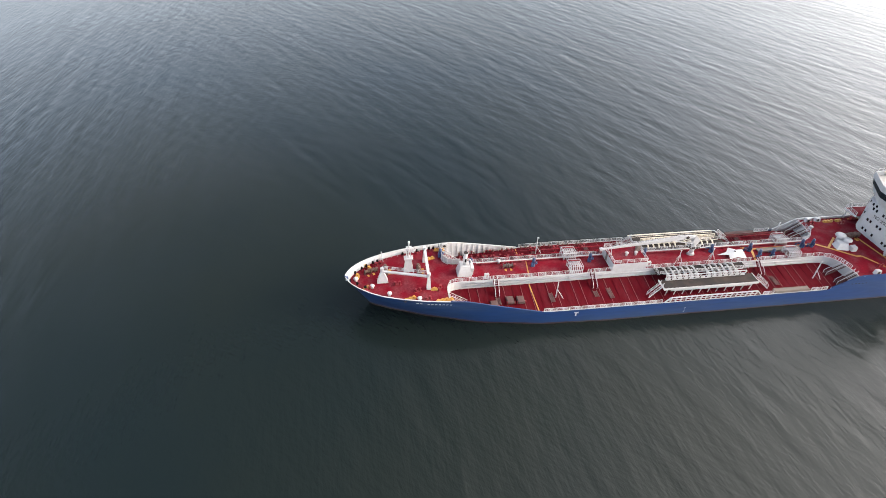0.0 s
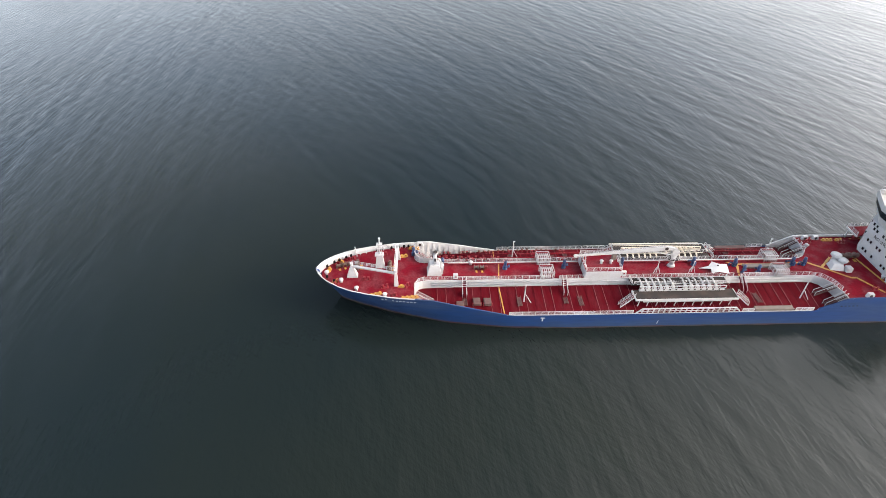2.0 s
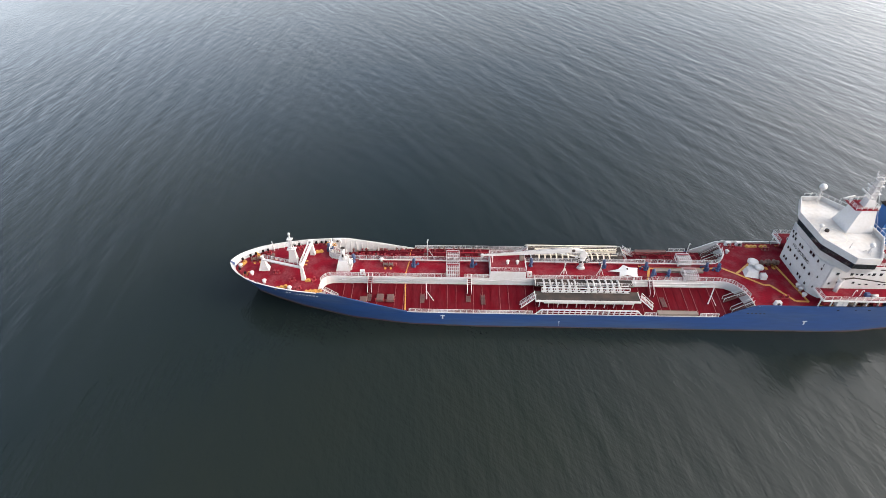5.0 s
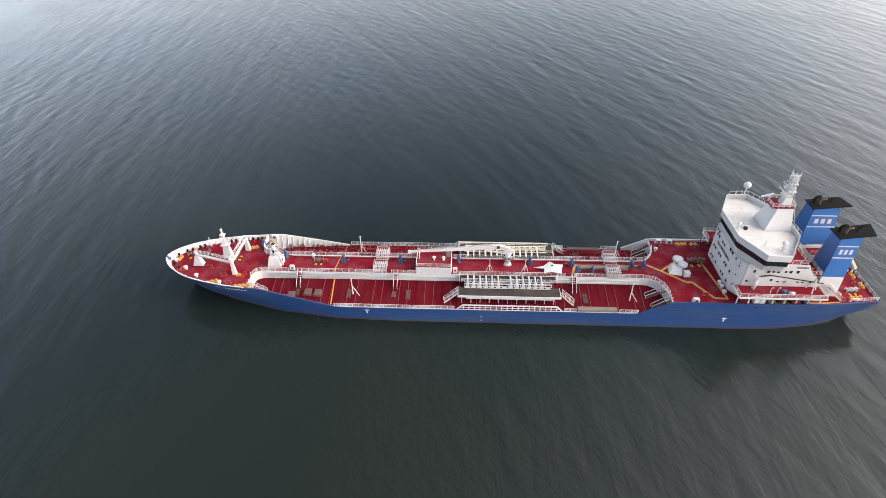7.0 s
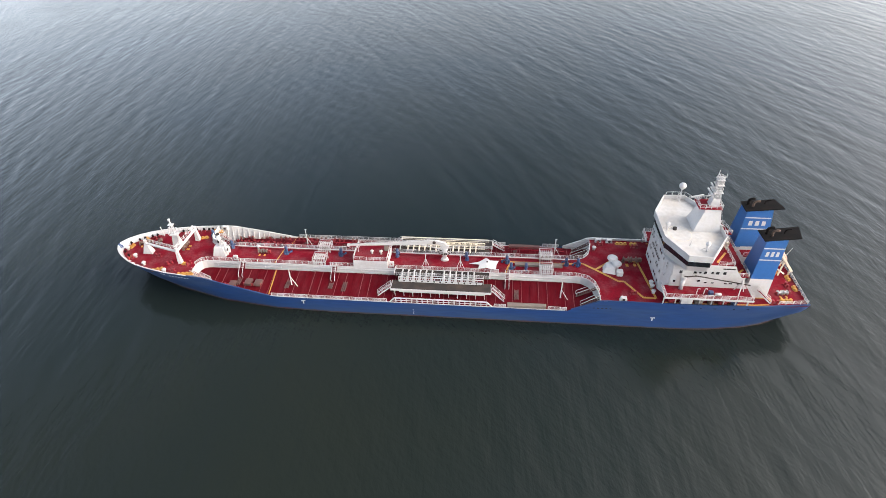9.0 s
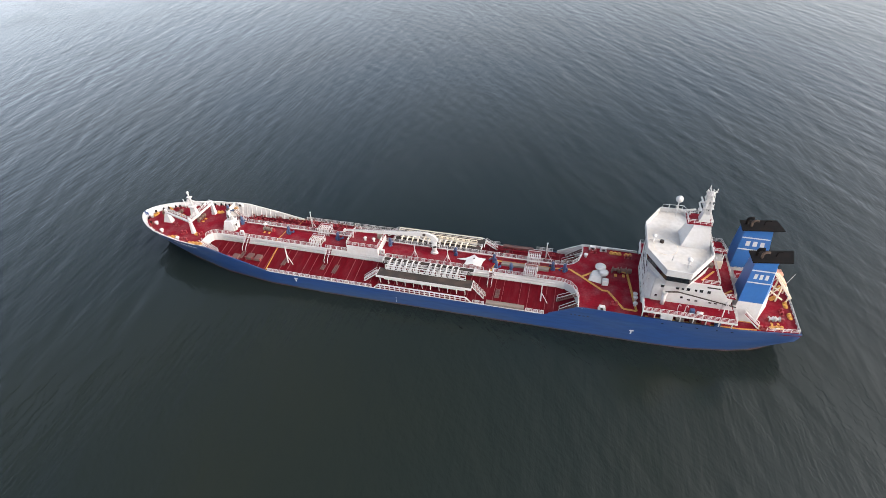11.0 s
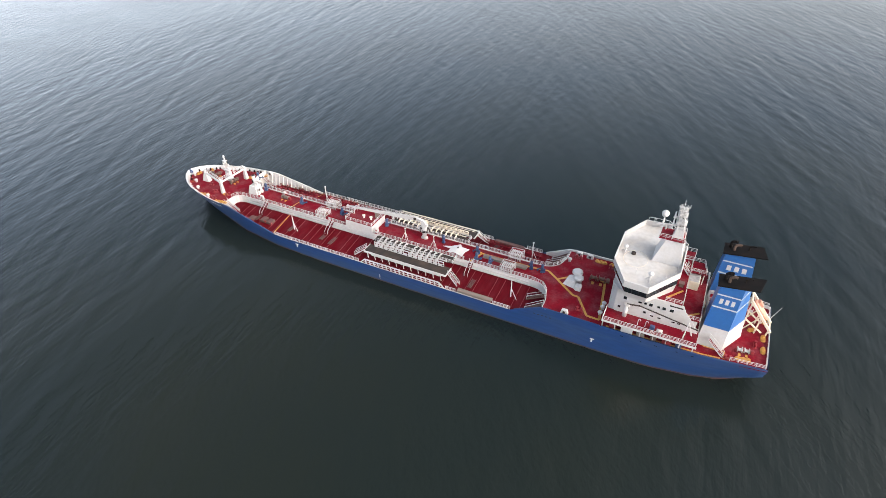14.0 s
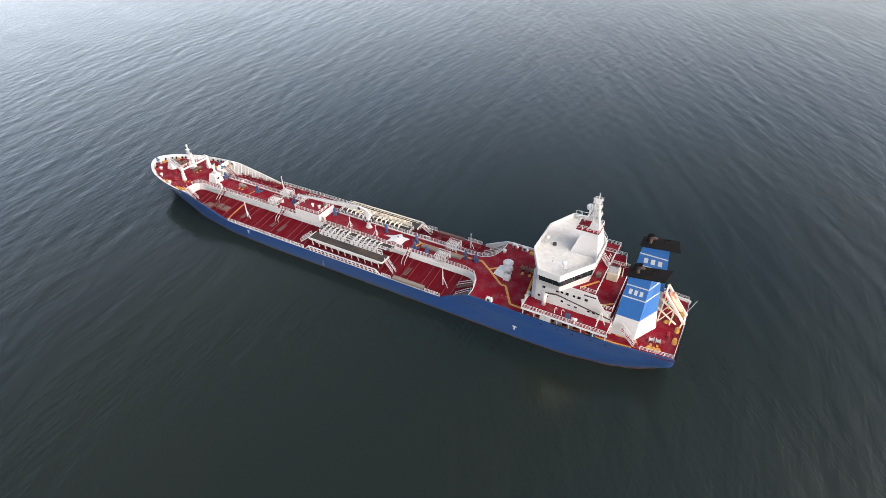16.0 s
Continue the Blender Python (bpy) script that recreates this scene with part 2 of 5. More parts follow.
# ---- the sea: one sheet, fine round the ship and coarse towards the horizon ----
def spread(lo, hi, step, far):
    a = list(np.arange(lo, hi + 0.01, step))
    d, up, down = step, [], []
    while (up[-1] if up else hi) < far:
        d *= 1.35
        up.append((up[-1] if up else hi) + d)
        down.append((down[-1] if down else lo) - d)
    return np.array(down[::-1] + a + up)


gx, gy = spread(-230, 330, 1.15, 6000), spread(-130, 330, 1.15, 6000)
X, Y = np.meshgrid(gx, gy, indexing="ij")
rng = np.random.RandomState(4)
Z = np.zeros_like(X)
for main, count, lo, hi, height, fan in ((30, 16, 4.0, 7.5, 0.0072, 8), (4, 14, 3.5, 6.5, 0.0056, 10), (20, 8, 8.0, 18.0, 0.014, 12), (-40, 8, 3.5, 6.0, 0.003, 12), (56, 8, 4.0, 7.0, 0.004, 8)):
    for _ in range(count):
        a, ln = radians(main + rng.normal(0, fan)), rng.uniform(lo, hi)
        ph = rng.uniform(0, 6.28)
        k = 2 * math.pi / ln
        Z += height * rng.uniform(0.5, 1.0) * np.sin(k * (X * math.cos(a) + Y * math.sin(a)) + ph)
calm = np.clip((330 - X) / 60, 0, 1) * np.clip((X + 230) / 60, 0, 1) * np.clip((330 - Y) / 60, 0, 1) * np.clip((Y + 130) / 30, 0, 1)
Z *= calm
nx, ny = X.shape
me = bpy.data.meshes.new("water")
me.vertices.add(nx * ny)
me.vertices.foreach_set("co", np.stack([X, Y, Z], -1).astype(np.float32).ravel())
idx = np.arange(nx * ny).reshape(nx, ny)
quads = np.stack([idx[:-1, :-1], idx[1:, :-1], idx[1:, 1:], idx[:-1, 1:]], -1).reshape(-1, 4)
me.loops.add(quads.size)
me.loops.foreach_set("vertex_index", quads.ravel().astype(np.int32))
me.polygons.add(len(quads))
me.polygons.foreach_set("loop_start", np.arange(0, quads.size, 4, dtype=np.int32))
me.polygons.foreach_set("use_smooth", np.ones(len(quads), dtype=bool))
me.update(calc_edges=True)
me.materials.append(SEA)
tagged(new("water", me), "dark green-grey rippled open sea", "water", kind="structure")

# ---- the hull ----
BOW, STERN = -47.2, 106.0
UP, MAIN = 6.6, 3.65                                # upper deck, main deck at the side
DECK_X = (BOW, -46.6, -45.6, -44.2, -42.0, -39.5, -36.0, -31.0, -25.0, -16.0, -7.0, 5.0, 82.0, 95.0, STERN)
DECK_Y = (0.05, 1.5, 2.9, 4.2, 5.7, 6.9, 8.0, 9.1, 9.8, 10.5, 11.0, 11.1, 11.1, 10.7, 9.3)
LINE_X = (-42.6, -41.5, -37.5, -30.5, -19.5, -7.0, 6.0, 80.0, 87.0, 94.0, 98.0, 101.0, 103.5)
LINE_Y = (0.05, 0.9, 2.8, 5.6, 8.8, 10.6, 11.1, 11.1, 10.7, 9.6, 8.5, 7.2, 5.6)


def half(x):
    """Half the breadth at the deck edge."""
    return float(np.interp(x, DECK_X, DECK_Y))


def sheer(x):
    """Height of the shell's upper edge."""
    return float(np.interp(x, (BOW, -40, -23.0, -7.0, 57.0, 63.9, STERN), (7.9, 7.55, 7.3, MAIN + 0.1, MAIN + 0.1, 7.1, 7.0)))


def shell(u, w):
    """A point of the port shell: u from stem to stern, w from the waterline to the upper edge."""
    xd = BOW + (STERN - BOW) * u
    xl = -42.6 + (103.5 + 42.6) * u
    k = w ** 0.75
    x = xl + (xd - xl) * (w if u < 0.5 else min(1, w * 1.9))
    y = np.interp(xl, LINE_X, LINE_Y) * (1 - k) + half(xd) * k
    return x, float(y), sheer(xd)


US = np.concatenate([np.linspace(0, 0.08, 16, endpoint=False), np.linspace(0.08, 0.9, 60, endpoint=False), np.linspace(0.9, 1, 12)])


def shell_mesh(levels):
    bm = B()
    for side in (-1, 1):
        rows = []
        for u in US:
            col = []
            for kind, w in levels:
                x, y, top = shell(u, max(w, 0) if kind == "w" else 0)
                z = 0.35 + (top - 0.35) * w if kind == "w" else w
                col.append(bm.verts.new((x, side * y, z)))
            rows.append(col)
        for a, b in zip(rows, rows[1:]):
            for i in range(len(levels) - 1):
                f = (a[i], b[i], b[i + 1], a[i + 1])
                bm.faces.new(f if side < 0 else f[::-1])
        if side < 0:
            first = rows[-1]
        else:
            for i in range(len(levels) - 1):
                bm.faces.new((first[i], rows[-1][i], rows[-1][i + 1], first[i + 1]))
    bmesh.ops.remove_doubles(bm, verts=bm.verts, dist=0.02)
    bmesh.ops.recalc_face_normals(bm, faces=bm.faces)
    return bm


ship = thing("tanker_ship", "blue-hulled chemical tanker with red decks lying on the sea", "ship")
hull = part("hull", shell_mesh([("w", w) for w in (0.0, 0.25, 0.5, 0.75, 0.9, 1.0)]), BLUE, ship, "blue painted steel hull", True)
part("boot_topping", shell_mesh([("z", -2.5), ("z", -0.6), ("z", 0.35)]), BOOT, ship, "worn red paint along the waterline", True)


def outline(x0, x1, n, inset=0.0):
    xs = np.linspace(x0, x1, n)
    return [(float(x), half(x) - inset) for x in xs]


# bulwarks: white inside plates with their cap and brackets
def inner(x, z):
    """The shell's half breadth at the height z."""
    w = min(1.0, max(0.0, (z - 0.35) / (sheer(x) - 0.35)))
    ww = w if x < 30 else min(1, w * 1.9)
    u = (x - (-42.6 * (1 - ww) + BOW * ww)) / (146.1 * (1 - ww) + (STERN - BOW) * ww)
    if u < 0:
        return 0.02
    k = w ** 0.75
    return float(np.interp(-42.6 + 146.1 * u, LINE_X, LINE_Y)) * (1 - k) + half(BOW + (STERN - BOW) * u) * k


def bulwark(name, x0, x1, side, n, foot):
    bm = B()
    rings, caps = [], []
    for x in np.linspace(x0, x1, n):
        t, z0 = sheer(x), foot(x)
        zm = (t + z0) / 2
        y0, y1, y2 = (max(inner(x, z) - g, 0.02) for z, g in ((z0, 0.16), (zm, 0.18), (t, 0.14)))
        rings.append([(x, side * y0, z0), (x, side * y1, zm), (x, side * y2, t - 0.03), (x, side * max(y2 - 0.07, 0.01), t - 0.03), (x, side * max(y1 - 0.08, 0.01), zm), (x, side * max(y0 - 0.08, 0.01), z0)])
        caps.append([(x, side * (y2 + 0.16), t - 0.02), (x, side * (y2 + 0.16), t + 0.05), (x, side * max(y2 - 0.10, 0.005), t + 0.05), (x, side * max(y2 - 0.10, 0.005), t - 0.02)])
    loft(bm, rings)
    bw = part(name, bm, WHITE, ship, "white inner face of the bulwark")
    bm = B()
    loft(bm, caps)
    part("cap_rail", bm, WHITE if x1 < -26 or side > 0 else BLUE, bw)
    return bw


def ribs(bw, x0, x1, side, step, foot):
    for x in np.arange(x0, x1, step):
        hgt = sheer(x) - foot(x) - 0.1
        if hgt < 0.4:
            continue
        bm = B()
        yb, yt = inner(x, foot(x)) - 0.28, inner(x, sheer(x)) - 0.28
        sec = lambda dx: [(x + dx, side * yb, foot(x)), (x + dx, side * (yb - 0.45), foot(x)), (x + dx, side * (yt - 0.12), foot(x) + hgt), (x + dx, side * yt, foot(x) + hgt)]
        loft(bm, [sec(-0.04), sec(0.04)])
        part("bracket", bm, WHITE, bw)


main_z = lambda x, y: MAIN + 0.14 * max(0.0, half(x) - abs(y))
foot_fore = lambda x: UP - 0.05 if x < -26.2 else MAIN - 0.05
for side in (-1, 1):
    bw = bulwark("bulwark", -47.0, -26.35, side, 34, lambda x: UP - 0.05)
    bulwark("bulwark", -26.25, -7.5, side, 16, lambda x: MAIN - 0.05)
    ribs(bw, -42.0, -10.0, side, 1.25, foot_fore)
    bulwark("bulwark", 58.0, 76.0, side, 14, lambda x: MAIN if x < 63.9 else UP - 0.05)
    bulwark("bulwark", 76.2, 105.9, side, 14, lambda x: UP - 0.05)

# decks
near = [(-26.3, -(inner(-26.3, UP) - 0.1)), (-26.3, -5.0), (-26.1, -4.1), (-25.5, -3.4), (-24.6, -3.05), (-23.5, -2.95), (59.0, -2.95), (60.6, -3.1), (62.0, -3.8), (63.1, -5.2), (63.7, -7.2), (63.9, -8.6), (63.9, -(half(63.9) - 0.1))]
fore = [(x, -max(inner(x, UP) - 0.1, 0.03)) for x, h in outline(-46.0, -26.6, 30)]
aft = [(x, -(h - 0.1)) for x, h in outline(64.3, 105.9, 20)]
portside = fore + near + aft
deck_poly = portside + [(x, -y) for x, y in reversed(portside)]
bm = B()
prism(bm, deck_poly, UP - 0.12, UP)
upper = part("upper_deck", bm, RED, ship, "red painted upper deck, patchy and worn")
# white side walls of the trunk and of the deck breaks
for side in (-1, 1):
    bm = B()
    line = [(x, -side * y) for x, y in near]
    for a, b in zip(line, line[1:]):
        a, b = Vector((*a, 0)), Vector((*b, 0))
        d = (b - a).normalized()
        nrm = Vector((-d.y, d.x, 0)) * (side * 1.0)
        q = [a - nrm * 0.05, b - nrm * 0.05, b + nrm * 0.12, a + nrm * 0.12]
        keep = lambda p: math.copysign(min(abs(p.y), inner(p.x, MAIN) - 0.15), p.y)
        loft(bm, [[(p.x, keep(p), MAIN - 0.1) for p in q], [(p.x, p.y, UP + 0.06) for p in q]])
    part("trunk_wall", bm, WHITE, ship, "white painted trunk side wall")
# main deck, sloping gently to the sides, with its transverse stiffeners
for side in (-1, 1):
    bm = B()
    rows = []
    for x in np.linspace(-26.4, 64.2, 64):
        rows.append([bm.verts.new((x, side * y, main_z(x, y) if y < 11.5 else 0)) for y in (inner(x, MAIN) - 0.05, (half(x) + 2.5) / 2, 2.5)])
    for a, b in zip(rows, rows[1:]):
        for i in range(2):
            f = (a[i], b[i], b[i + 1], a[i + 1])
            bm.faces.new(f if side < 0 else f[::-1])
    bmesh.ops.recalc_face_normals(bm, faces=bm.faces)
    if sum(f.normal.z for f in bm.faces) < 0:
        bmesh.ops.reverse_faces(bm, faces=bm.faces)
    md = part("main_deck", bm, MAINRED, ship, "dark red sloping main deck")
    for i in range(47):
        x = -23.4 + 1.87 * i
        if 62 < x:
            break
        bm = B()
        h = inner(x, MAIN)
        y0, y1 = 3.05, h - 0.55
        pts = [(y0, main_z(x, y0)), (y1, main_z(x, y1))]
        ring = lambda dx: [(x + dx, side * pts[0][0], pts[0][1] - 0.05), (x + dx, side * pts[1][0], pts[1][1] - 0.05), (x + dx, side * pts[1][0], pts[1][1] + 0.06), (x + dx, side * (pts[1][0] - 0.5), pts[1][1] + 0.10), (x + dx, side * pts[0][0], pts[0][1] + 0.09)]
        loft(bm, [ring(-0.05), ring(0.05)])
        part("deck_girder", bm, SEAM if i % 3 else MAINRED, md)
    # low white waterway bar along the deck edge
    bm = B()
    for a, b in zip(np.linspace(-7.5, 56.8, 20), np.linspace(-7.5, 56.8, 20)[1:]):
        beam(bm, (a, side * (half(a) - 0.1), MAIN + 0.14), (b, side * (half(b) - 0.1), MAIN + 0.14), 0.12, 0.12)
    part("gunwale_bar", bm, WHITE, ship)

# writing and marks on the shell
def lettering(body, size, m, material, parent, name="painted_letters"):
    cu = bpy.data.curves.new(name, "FONT")
    cu.body, cu.size, cu.align_x, cu.align_y, cu.extrude = body, size, "CENTER", "CENTER", 0.015
    ob = new(name, cu)
    dg = bpy.context.evaluated_depsgraph_get()
    me2 = bpy.data.meshes.new_from_object(ob.evaluated_get(dg))
    bpy.data.objects.remove(ob)
    me2.materials.clear()
    me2.materials.append(material)
    o = new(name, me2)
    o.parent = parent
    o.matrix_basis = m
    return o


for x in (0.0, 75.0):
    bm = B()
    y = -(inner(x, 2.7) + 0.03)
    box(bm, (x, y, 3.0), (0.9, 0.05, 0.24))
    box(bm, (x - 0.03, y, 2.5), (0.27, 0.05, 0.78))
    part("tug_mark", bm, WHITE, hull, "white letter T tug mark")
for i in range(10):                                  # unread name on the bow, as plain strokes
    if i == 2:
        continue
    x = -33.6 + i * 0.74
    u = (x - BOW) / (STERN - BOW)
    p, q = shell(u, 0.86), shell(u + 0.0029, 0.86)
    z = 0.35 + (p[2] - 0.35) * 0.86
    bm = B()
    beam(bm, (p[0], -p[1] - 0.03, z), (q[0], -q[1] - 0.03, z), 0.03, 0.18)
    part("name_stroke", bm, WHITE, hull)

for k in range(4):                                   # draught marks amidships, as plain bars
    bm = B()
    box(bm, (24.4, -11.12, 0.8 + 0.36 * k), (0.22, 0.04, 0.11))
    part("draught_mark", bm, WHITE, hull)
for x, w in ((80.4, 0.5), (84.0, 0.3), (86.8, 0.6), (90.6, 0.35), (93.4, 0.5)):
    bm = B()
    box(bm, (x, -(inner(x, 6.2) + 0.02), 6.2), (w, 0.06, 0.11))
    part("freeing_port", bm, BLACK, hull)
for i in range(5):
    bm = B()
    box(bm, (62.6 + 0.85 * i, -11.12, 5.0), (0.42, 0.06, 0.16))
    part("freeing_port", bm, GREY, hull)

# yellow walkway lines, laid on the deck
def stripe(pts, z, width=0.5):
    bm = B()
    for a, b in zip(pts, pts[1:]):
        beam(bm, (*a, z), (*b, z + 0.002), width, 0.012)
    part("walkway_line", bm, YELLOW, upper, "yellow painted walkway line")


stripe([(57.5, 1.2), (61.4, 1.6), (64.0, -0.35), (68.5, -4.0), (69.7, -4.0), (72.8, -8.9), (75.4, -9.0), (73.7, 2.9), (72.5, 3.3)], UP + 0.012)
stripe([(64.0, -0.35), (68.1, 3.2)], UP + 0.016)
stripe([(43.2, 1.9), (45.4, 1.1), (44.1, -2.8)], UP + 0.012)
stripe([(45.4, 1.1), (57.5, 1.2)], UP + 0.016)
stripe([(-7.7, 2.8), (-8.4, -2.8)], UP + 0.012, 0.24)
for side in (-1, 1):
    bm = B()
    beam(bm, (-8.3, side * 3.1, main_z(-8, 3.1) + 0.02), (-7.9, side * 10.4, main_z(-8, 10.4) + 0.02), 0.24, 0.02)
    part("walkway_line", bm, YELLOW, upper)

# guard rails
for side in (-1, 1):
    railing([(-7.0, side * (half(-7) - 0.1), MAIN + 0.1), (5, side * 11.0, MAIN + 0.1), (18.6, side * 11.0, MAIN + 0.1)], step=1.3, thick=0.06)
    railing([(41.8, side * 11.0, MAIN + 0.1), (44.2, side * 11.0, MAIN + 0.1)], step=1.2, thick=0.06)
    railing([(53.2, side * 11.0, MAIN + 0.1), (57.0, side * 11.0, MAIN + 0.1)], step=1.3, thick=0.06)
    if side < 0:
        railing([(-26.3, -5.0, UP + .06), (-25.5, -3.4, UP + .06), (-24.4, -2.95, UP + .06), (2.6, -2.95, UP + .06)])
        railing([(4.6, -2.95, UP + .06), (10.0, -2.95, UP + .06)])
        railing([(18.2, -2.95, UP + .06), (42.6, -2.95, UP + .06)])
        railing([(44.6, -2.95, UP + .06), (59.5, -2.95, UP + .06), (61.8, -3.6, UP + .06), (63.2, -5.4, UP + .06), (63.8, -8.0, UP + .06)])
    else:
        railing([(-22.0, 2.95, UP + .06), (10.0, 2.95, UP + .06)])
        railing([(18.2, 2.95, UP + .06), (59.5, 2.95, UP + .06), (61.8, 3.6, UP + .06), (63.2, 5.4, UP + .06), (63.8, 8.0, UP + .06)])

# solid screen round the starboard deck break
scr = thing("break_screen", "white steel screen plate round the forecastle break", "screen")
bend = [Vector(p) for p in ((-26.2, 8.6, UP), (-26.2, 5.2, UP), (-25.9, 4.2, UP), (-25.2, 3.4, UP), (-24.2, 3.02, UP), (-22.4, 2.95, UP))]
bm = B()
loft(bm, [[p + Vector((0, 0, 0.0)), p + Vector((0.05, 0.08, 0.0)), p + Vector((0.05, 0.08, 1.3)), p + Vector((0, 0, 1.3))] for p in bend])
part("plate", bm, WHITE, scr)
bm = B()
for a, b in zip(bend, bend[1:]):
    rod(bm, a + Vector((0.02, 0.04, 1.33)), b + Vector((0.02, 0.04, 1.33)), 0.07, 6)
part("cap_rail", bm, WHITE, scr)
for p in along(bend, 1.1):
    bm = B()
    loft(bm, [[p + Vector((0, -0.02, 0)), p + Vector((0.08, -0.02, 0)), p + Vector((0.08, -0.4, 0)), p + Vector((0, -0.4, 0))], [p + Vector((0, -0.02, 1.15)), p + Vector((0.08, -0.02, 1.15)), p + Vector((0.08, -0.1, 1.15)), p + Vector((0, -0.1, 1.15))]])
    part("bracket", bm, WHITE, scr)

# ---- superstructure ----
block = thing("accommodation_block", "white superstructure with square windows and a wide bridge", "superstructure")
plan = [(76.2, -5.9), (77.4, -7.6), (88.0, -7.6), (88.0, 7.6), (77.4, 7.6), (76.2, 5.9)]
bm = B()
prism(bm, plan, UP, 14.8)
body = part("wall", bm, WHITE, block, "white painted steel house walls")
for z0, x1 in ((14.8, 89.2), (12.0, 93.0), (9.3, 93.3)):
    bm = B()
    box(bm, ((84.0 + x1) / 2 if z0 > 14 else (87.9 + x1) / 2, 0, z0 - 0.06), (x1 - (84.0 if z0 > 14 else 87.9), 14.9, 0.2))
    part("terrace_deck", bm, RED, block, "red deck behind the bridge")
for z0, z1, x1 in ((9.3, 11.8, 92.4), (6.6, 9.1, 92.9)):
    bm = B()
    box(bm, ((87.5 + x1) / 2 + 0.2, 0, (z0 + z1) / 2), (x1 - 87.5, 14.0 if z0 < 12 else 9.0, z1 - z0))
    part("aft_house", bm, WHITE, block)
for side in (-1, 1):
    bm = B()
    prof = [(77.6, UP), (77.6, 14.85), (89.6, 14.85), (90.2, 13.6), (92.0, 11.4), (93.6, 8.4), (93.6, UP)]
    loft(bm, [[(x, side * 7.62, z) for x, z in prof], [(x, side * 7.78, z) for x, z in prof]])
    part("side_screen", bm, WHITE, block, "white side wall sloping down aft")


def window(c, w, h, face, parent=None):
    """A framed square window set in a wall; face: 'x' front, 'y-' port, 'y+' starboard."""
    bm = B()
    fr = 0.07
    turn = 90 if face == "x" else 0
    m = pose(*c, 0, 0, turn)
    for dx, dz, sx, sz in ((0, h / 2, w + 2 * fr, fr), (0, -h / 2, w + 2 * fr, fr), (w / 2, 0, fr, h), (-w / 2, 0, fr, h)):
        bmesh.ops.create_cube(bm, size=1.0, matrix=m @ pose(dx, 0, dz) @ Matrix.Diagonal((sx, 0.1, sz, 1)))
    wi = part("window", bm, WHITE, block)
    bm = B()
    bmesh.ops.create_cube(bm, size=1.0, matrix=m @ Matrix.Diagonal((w, 0.05, h, 1)))
    part("pane", bm, GLASS, wi)
    return wi


for y in (-4.6, -2.6, -1.6, 0.6, 1.6, 3.6, 4.6):
    for z in (7.9, 10.4, 13.4):
        if (z, y) in ((7.9, 0.6), (13.4, -1.6), (13.4, -2.6), (13.4, -4.6)):
            continue
        window((76.17, y, z), 0.62, 0.75, "x")
for y in (-6.4, -5.2, 4.2, 5.2, 6.4):
    window((76.17 if abs(y) < 5.9 else 76.6, y, 14.3), 0.6, 0.7, "x")
for side in (-1, 1):
    for x in (79.2, 82.0, 84.0, 86.4, 87.8):
        window((x, side * 7.79, 13.1), 0.7, 0.75, "y")
    for x in (80.0, 83.2):
        window((x, side * 7.79, 10.9), 0.6, 0.6, "y")
    for x in (84.6, 86.0, 88.6, 89.6, 91.2):
        window((x, side * 7.79, 10.5), 0.65, 0.4, "y")
for y, z in ((-6.9, 8.6), (-6.9, 11.2), (-6.9, 13.4), (6.9, 11.2)):
    window((76.55, math.copysign(6.5, y), z), 0.55, 0.62, "x")
for y in (-3.4, -2.3):
    window((76.12, y, 14.35), 0.85, 0.8, "x")
for side in (-1, 1):
    for x, z in ((78.4, 10.6), (85.4, 13.1), (83.0, 13.1)):
        window((x, side * 7.79, z), 0.55, 0.6, "y")
    bm = B()
    box(bm, (88.4, side * 7.79, 14.2), (2.4, 0.06, 0.28))
    part("louvre", bm, GREY, block, "dark louvre slot")
lettering("NO SMOKING", 1.05, pose(76.15, 0.3, 12.0, 90, 0, -90), GREY, body, "painted_words")

# the bridge
low = [(76.4, 4.6), (79.3, 9.5), (82.8, 9.8), (87.0, 4.2)]
mid = [(75.7, 4.65), (78.85, 10.45), (83.0, 10.7), (87.3, 4.2)]
top = [(75.3, 4.7), (78.5, 11.0), (83.0, 11.25), (87.6, 4.2)]
full = lambda p: [(x, -y) for x, y in p] + [(x, y) for x, y in reversed(p)]
scaled = lambda p, d: [(x + d * (1 if x < 80 else -1), y - d * (0.6 if y > 5 else 0.2)) for x, y in p]
bm = B()
prism(bm, full(low), 14.8, 16.7, full(mid))
bridge = part("bridge_wall", bm, WHITE, block, "white bridge front below the windows")
bm = B()
prism(bm, full(scaled(mid, 0.25)), 16.7, 18.25, full(scaled(top, 0.6)))
part("bridge_core", bm, GLASS, block, "dark glazed bridge")
fm, ft = full(mid), full(scaled(top, 0.3))
n = len(fm)
for i in range(n):
    a0, a1, b0, b1 = Vector((*fm[i], 16.7)), Vector((*fm[(i + 1) % n], 16.7)), Vector((*ft[i], 18.25)), Vector((*ft[(i + 1) % n], 18.25))
    cnt = max(2, round((a1 - a0).length / 1.25))
    for k in range(cnt + 1):
        bm = B()
        p, q = a0.lerp(a1, k / cnt), b0.lerp(b1, k / cnt)
        beam(bm, p, q, 0.06, 0.07)
        part("mullion", bm, GREY, bridge)
    if i == 3:
        continue
    for k in range(cnt):
        bm = B()
        vs = [bm.verts.new(v) for v in (a0.lerp(a1, k / cnt), a0.lerp(a1, (k + 1) / cnt), b0.lerp(b1, (k + 1) / cnt), b0.lerp(b1, k / cnt))]
        bm.faces.new(vs)
        part("pane", bm, GLASS, bridge)
bm = B()
prism(bm, full(scaled(top, 0.2)), 18.25, 18.6, full(top))
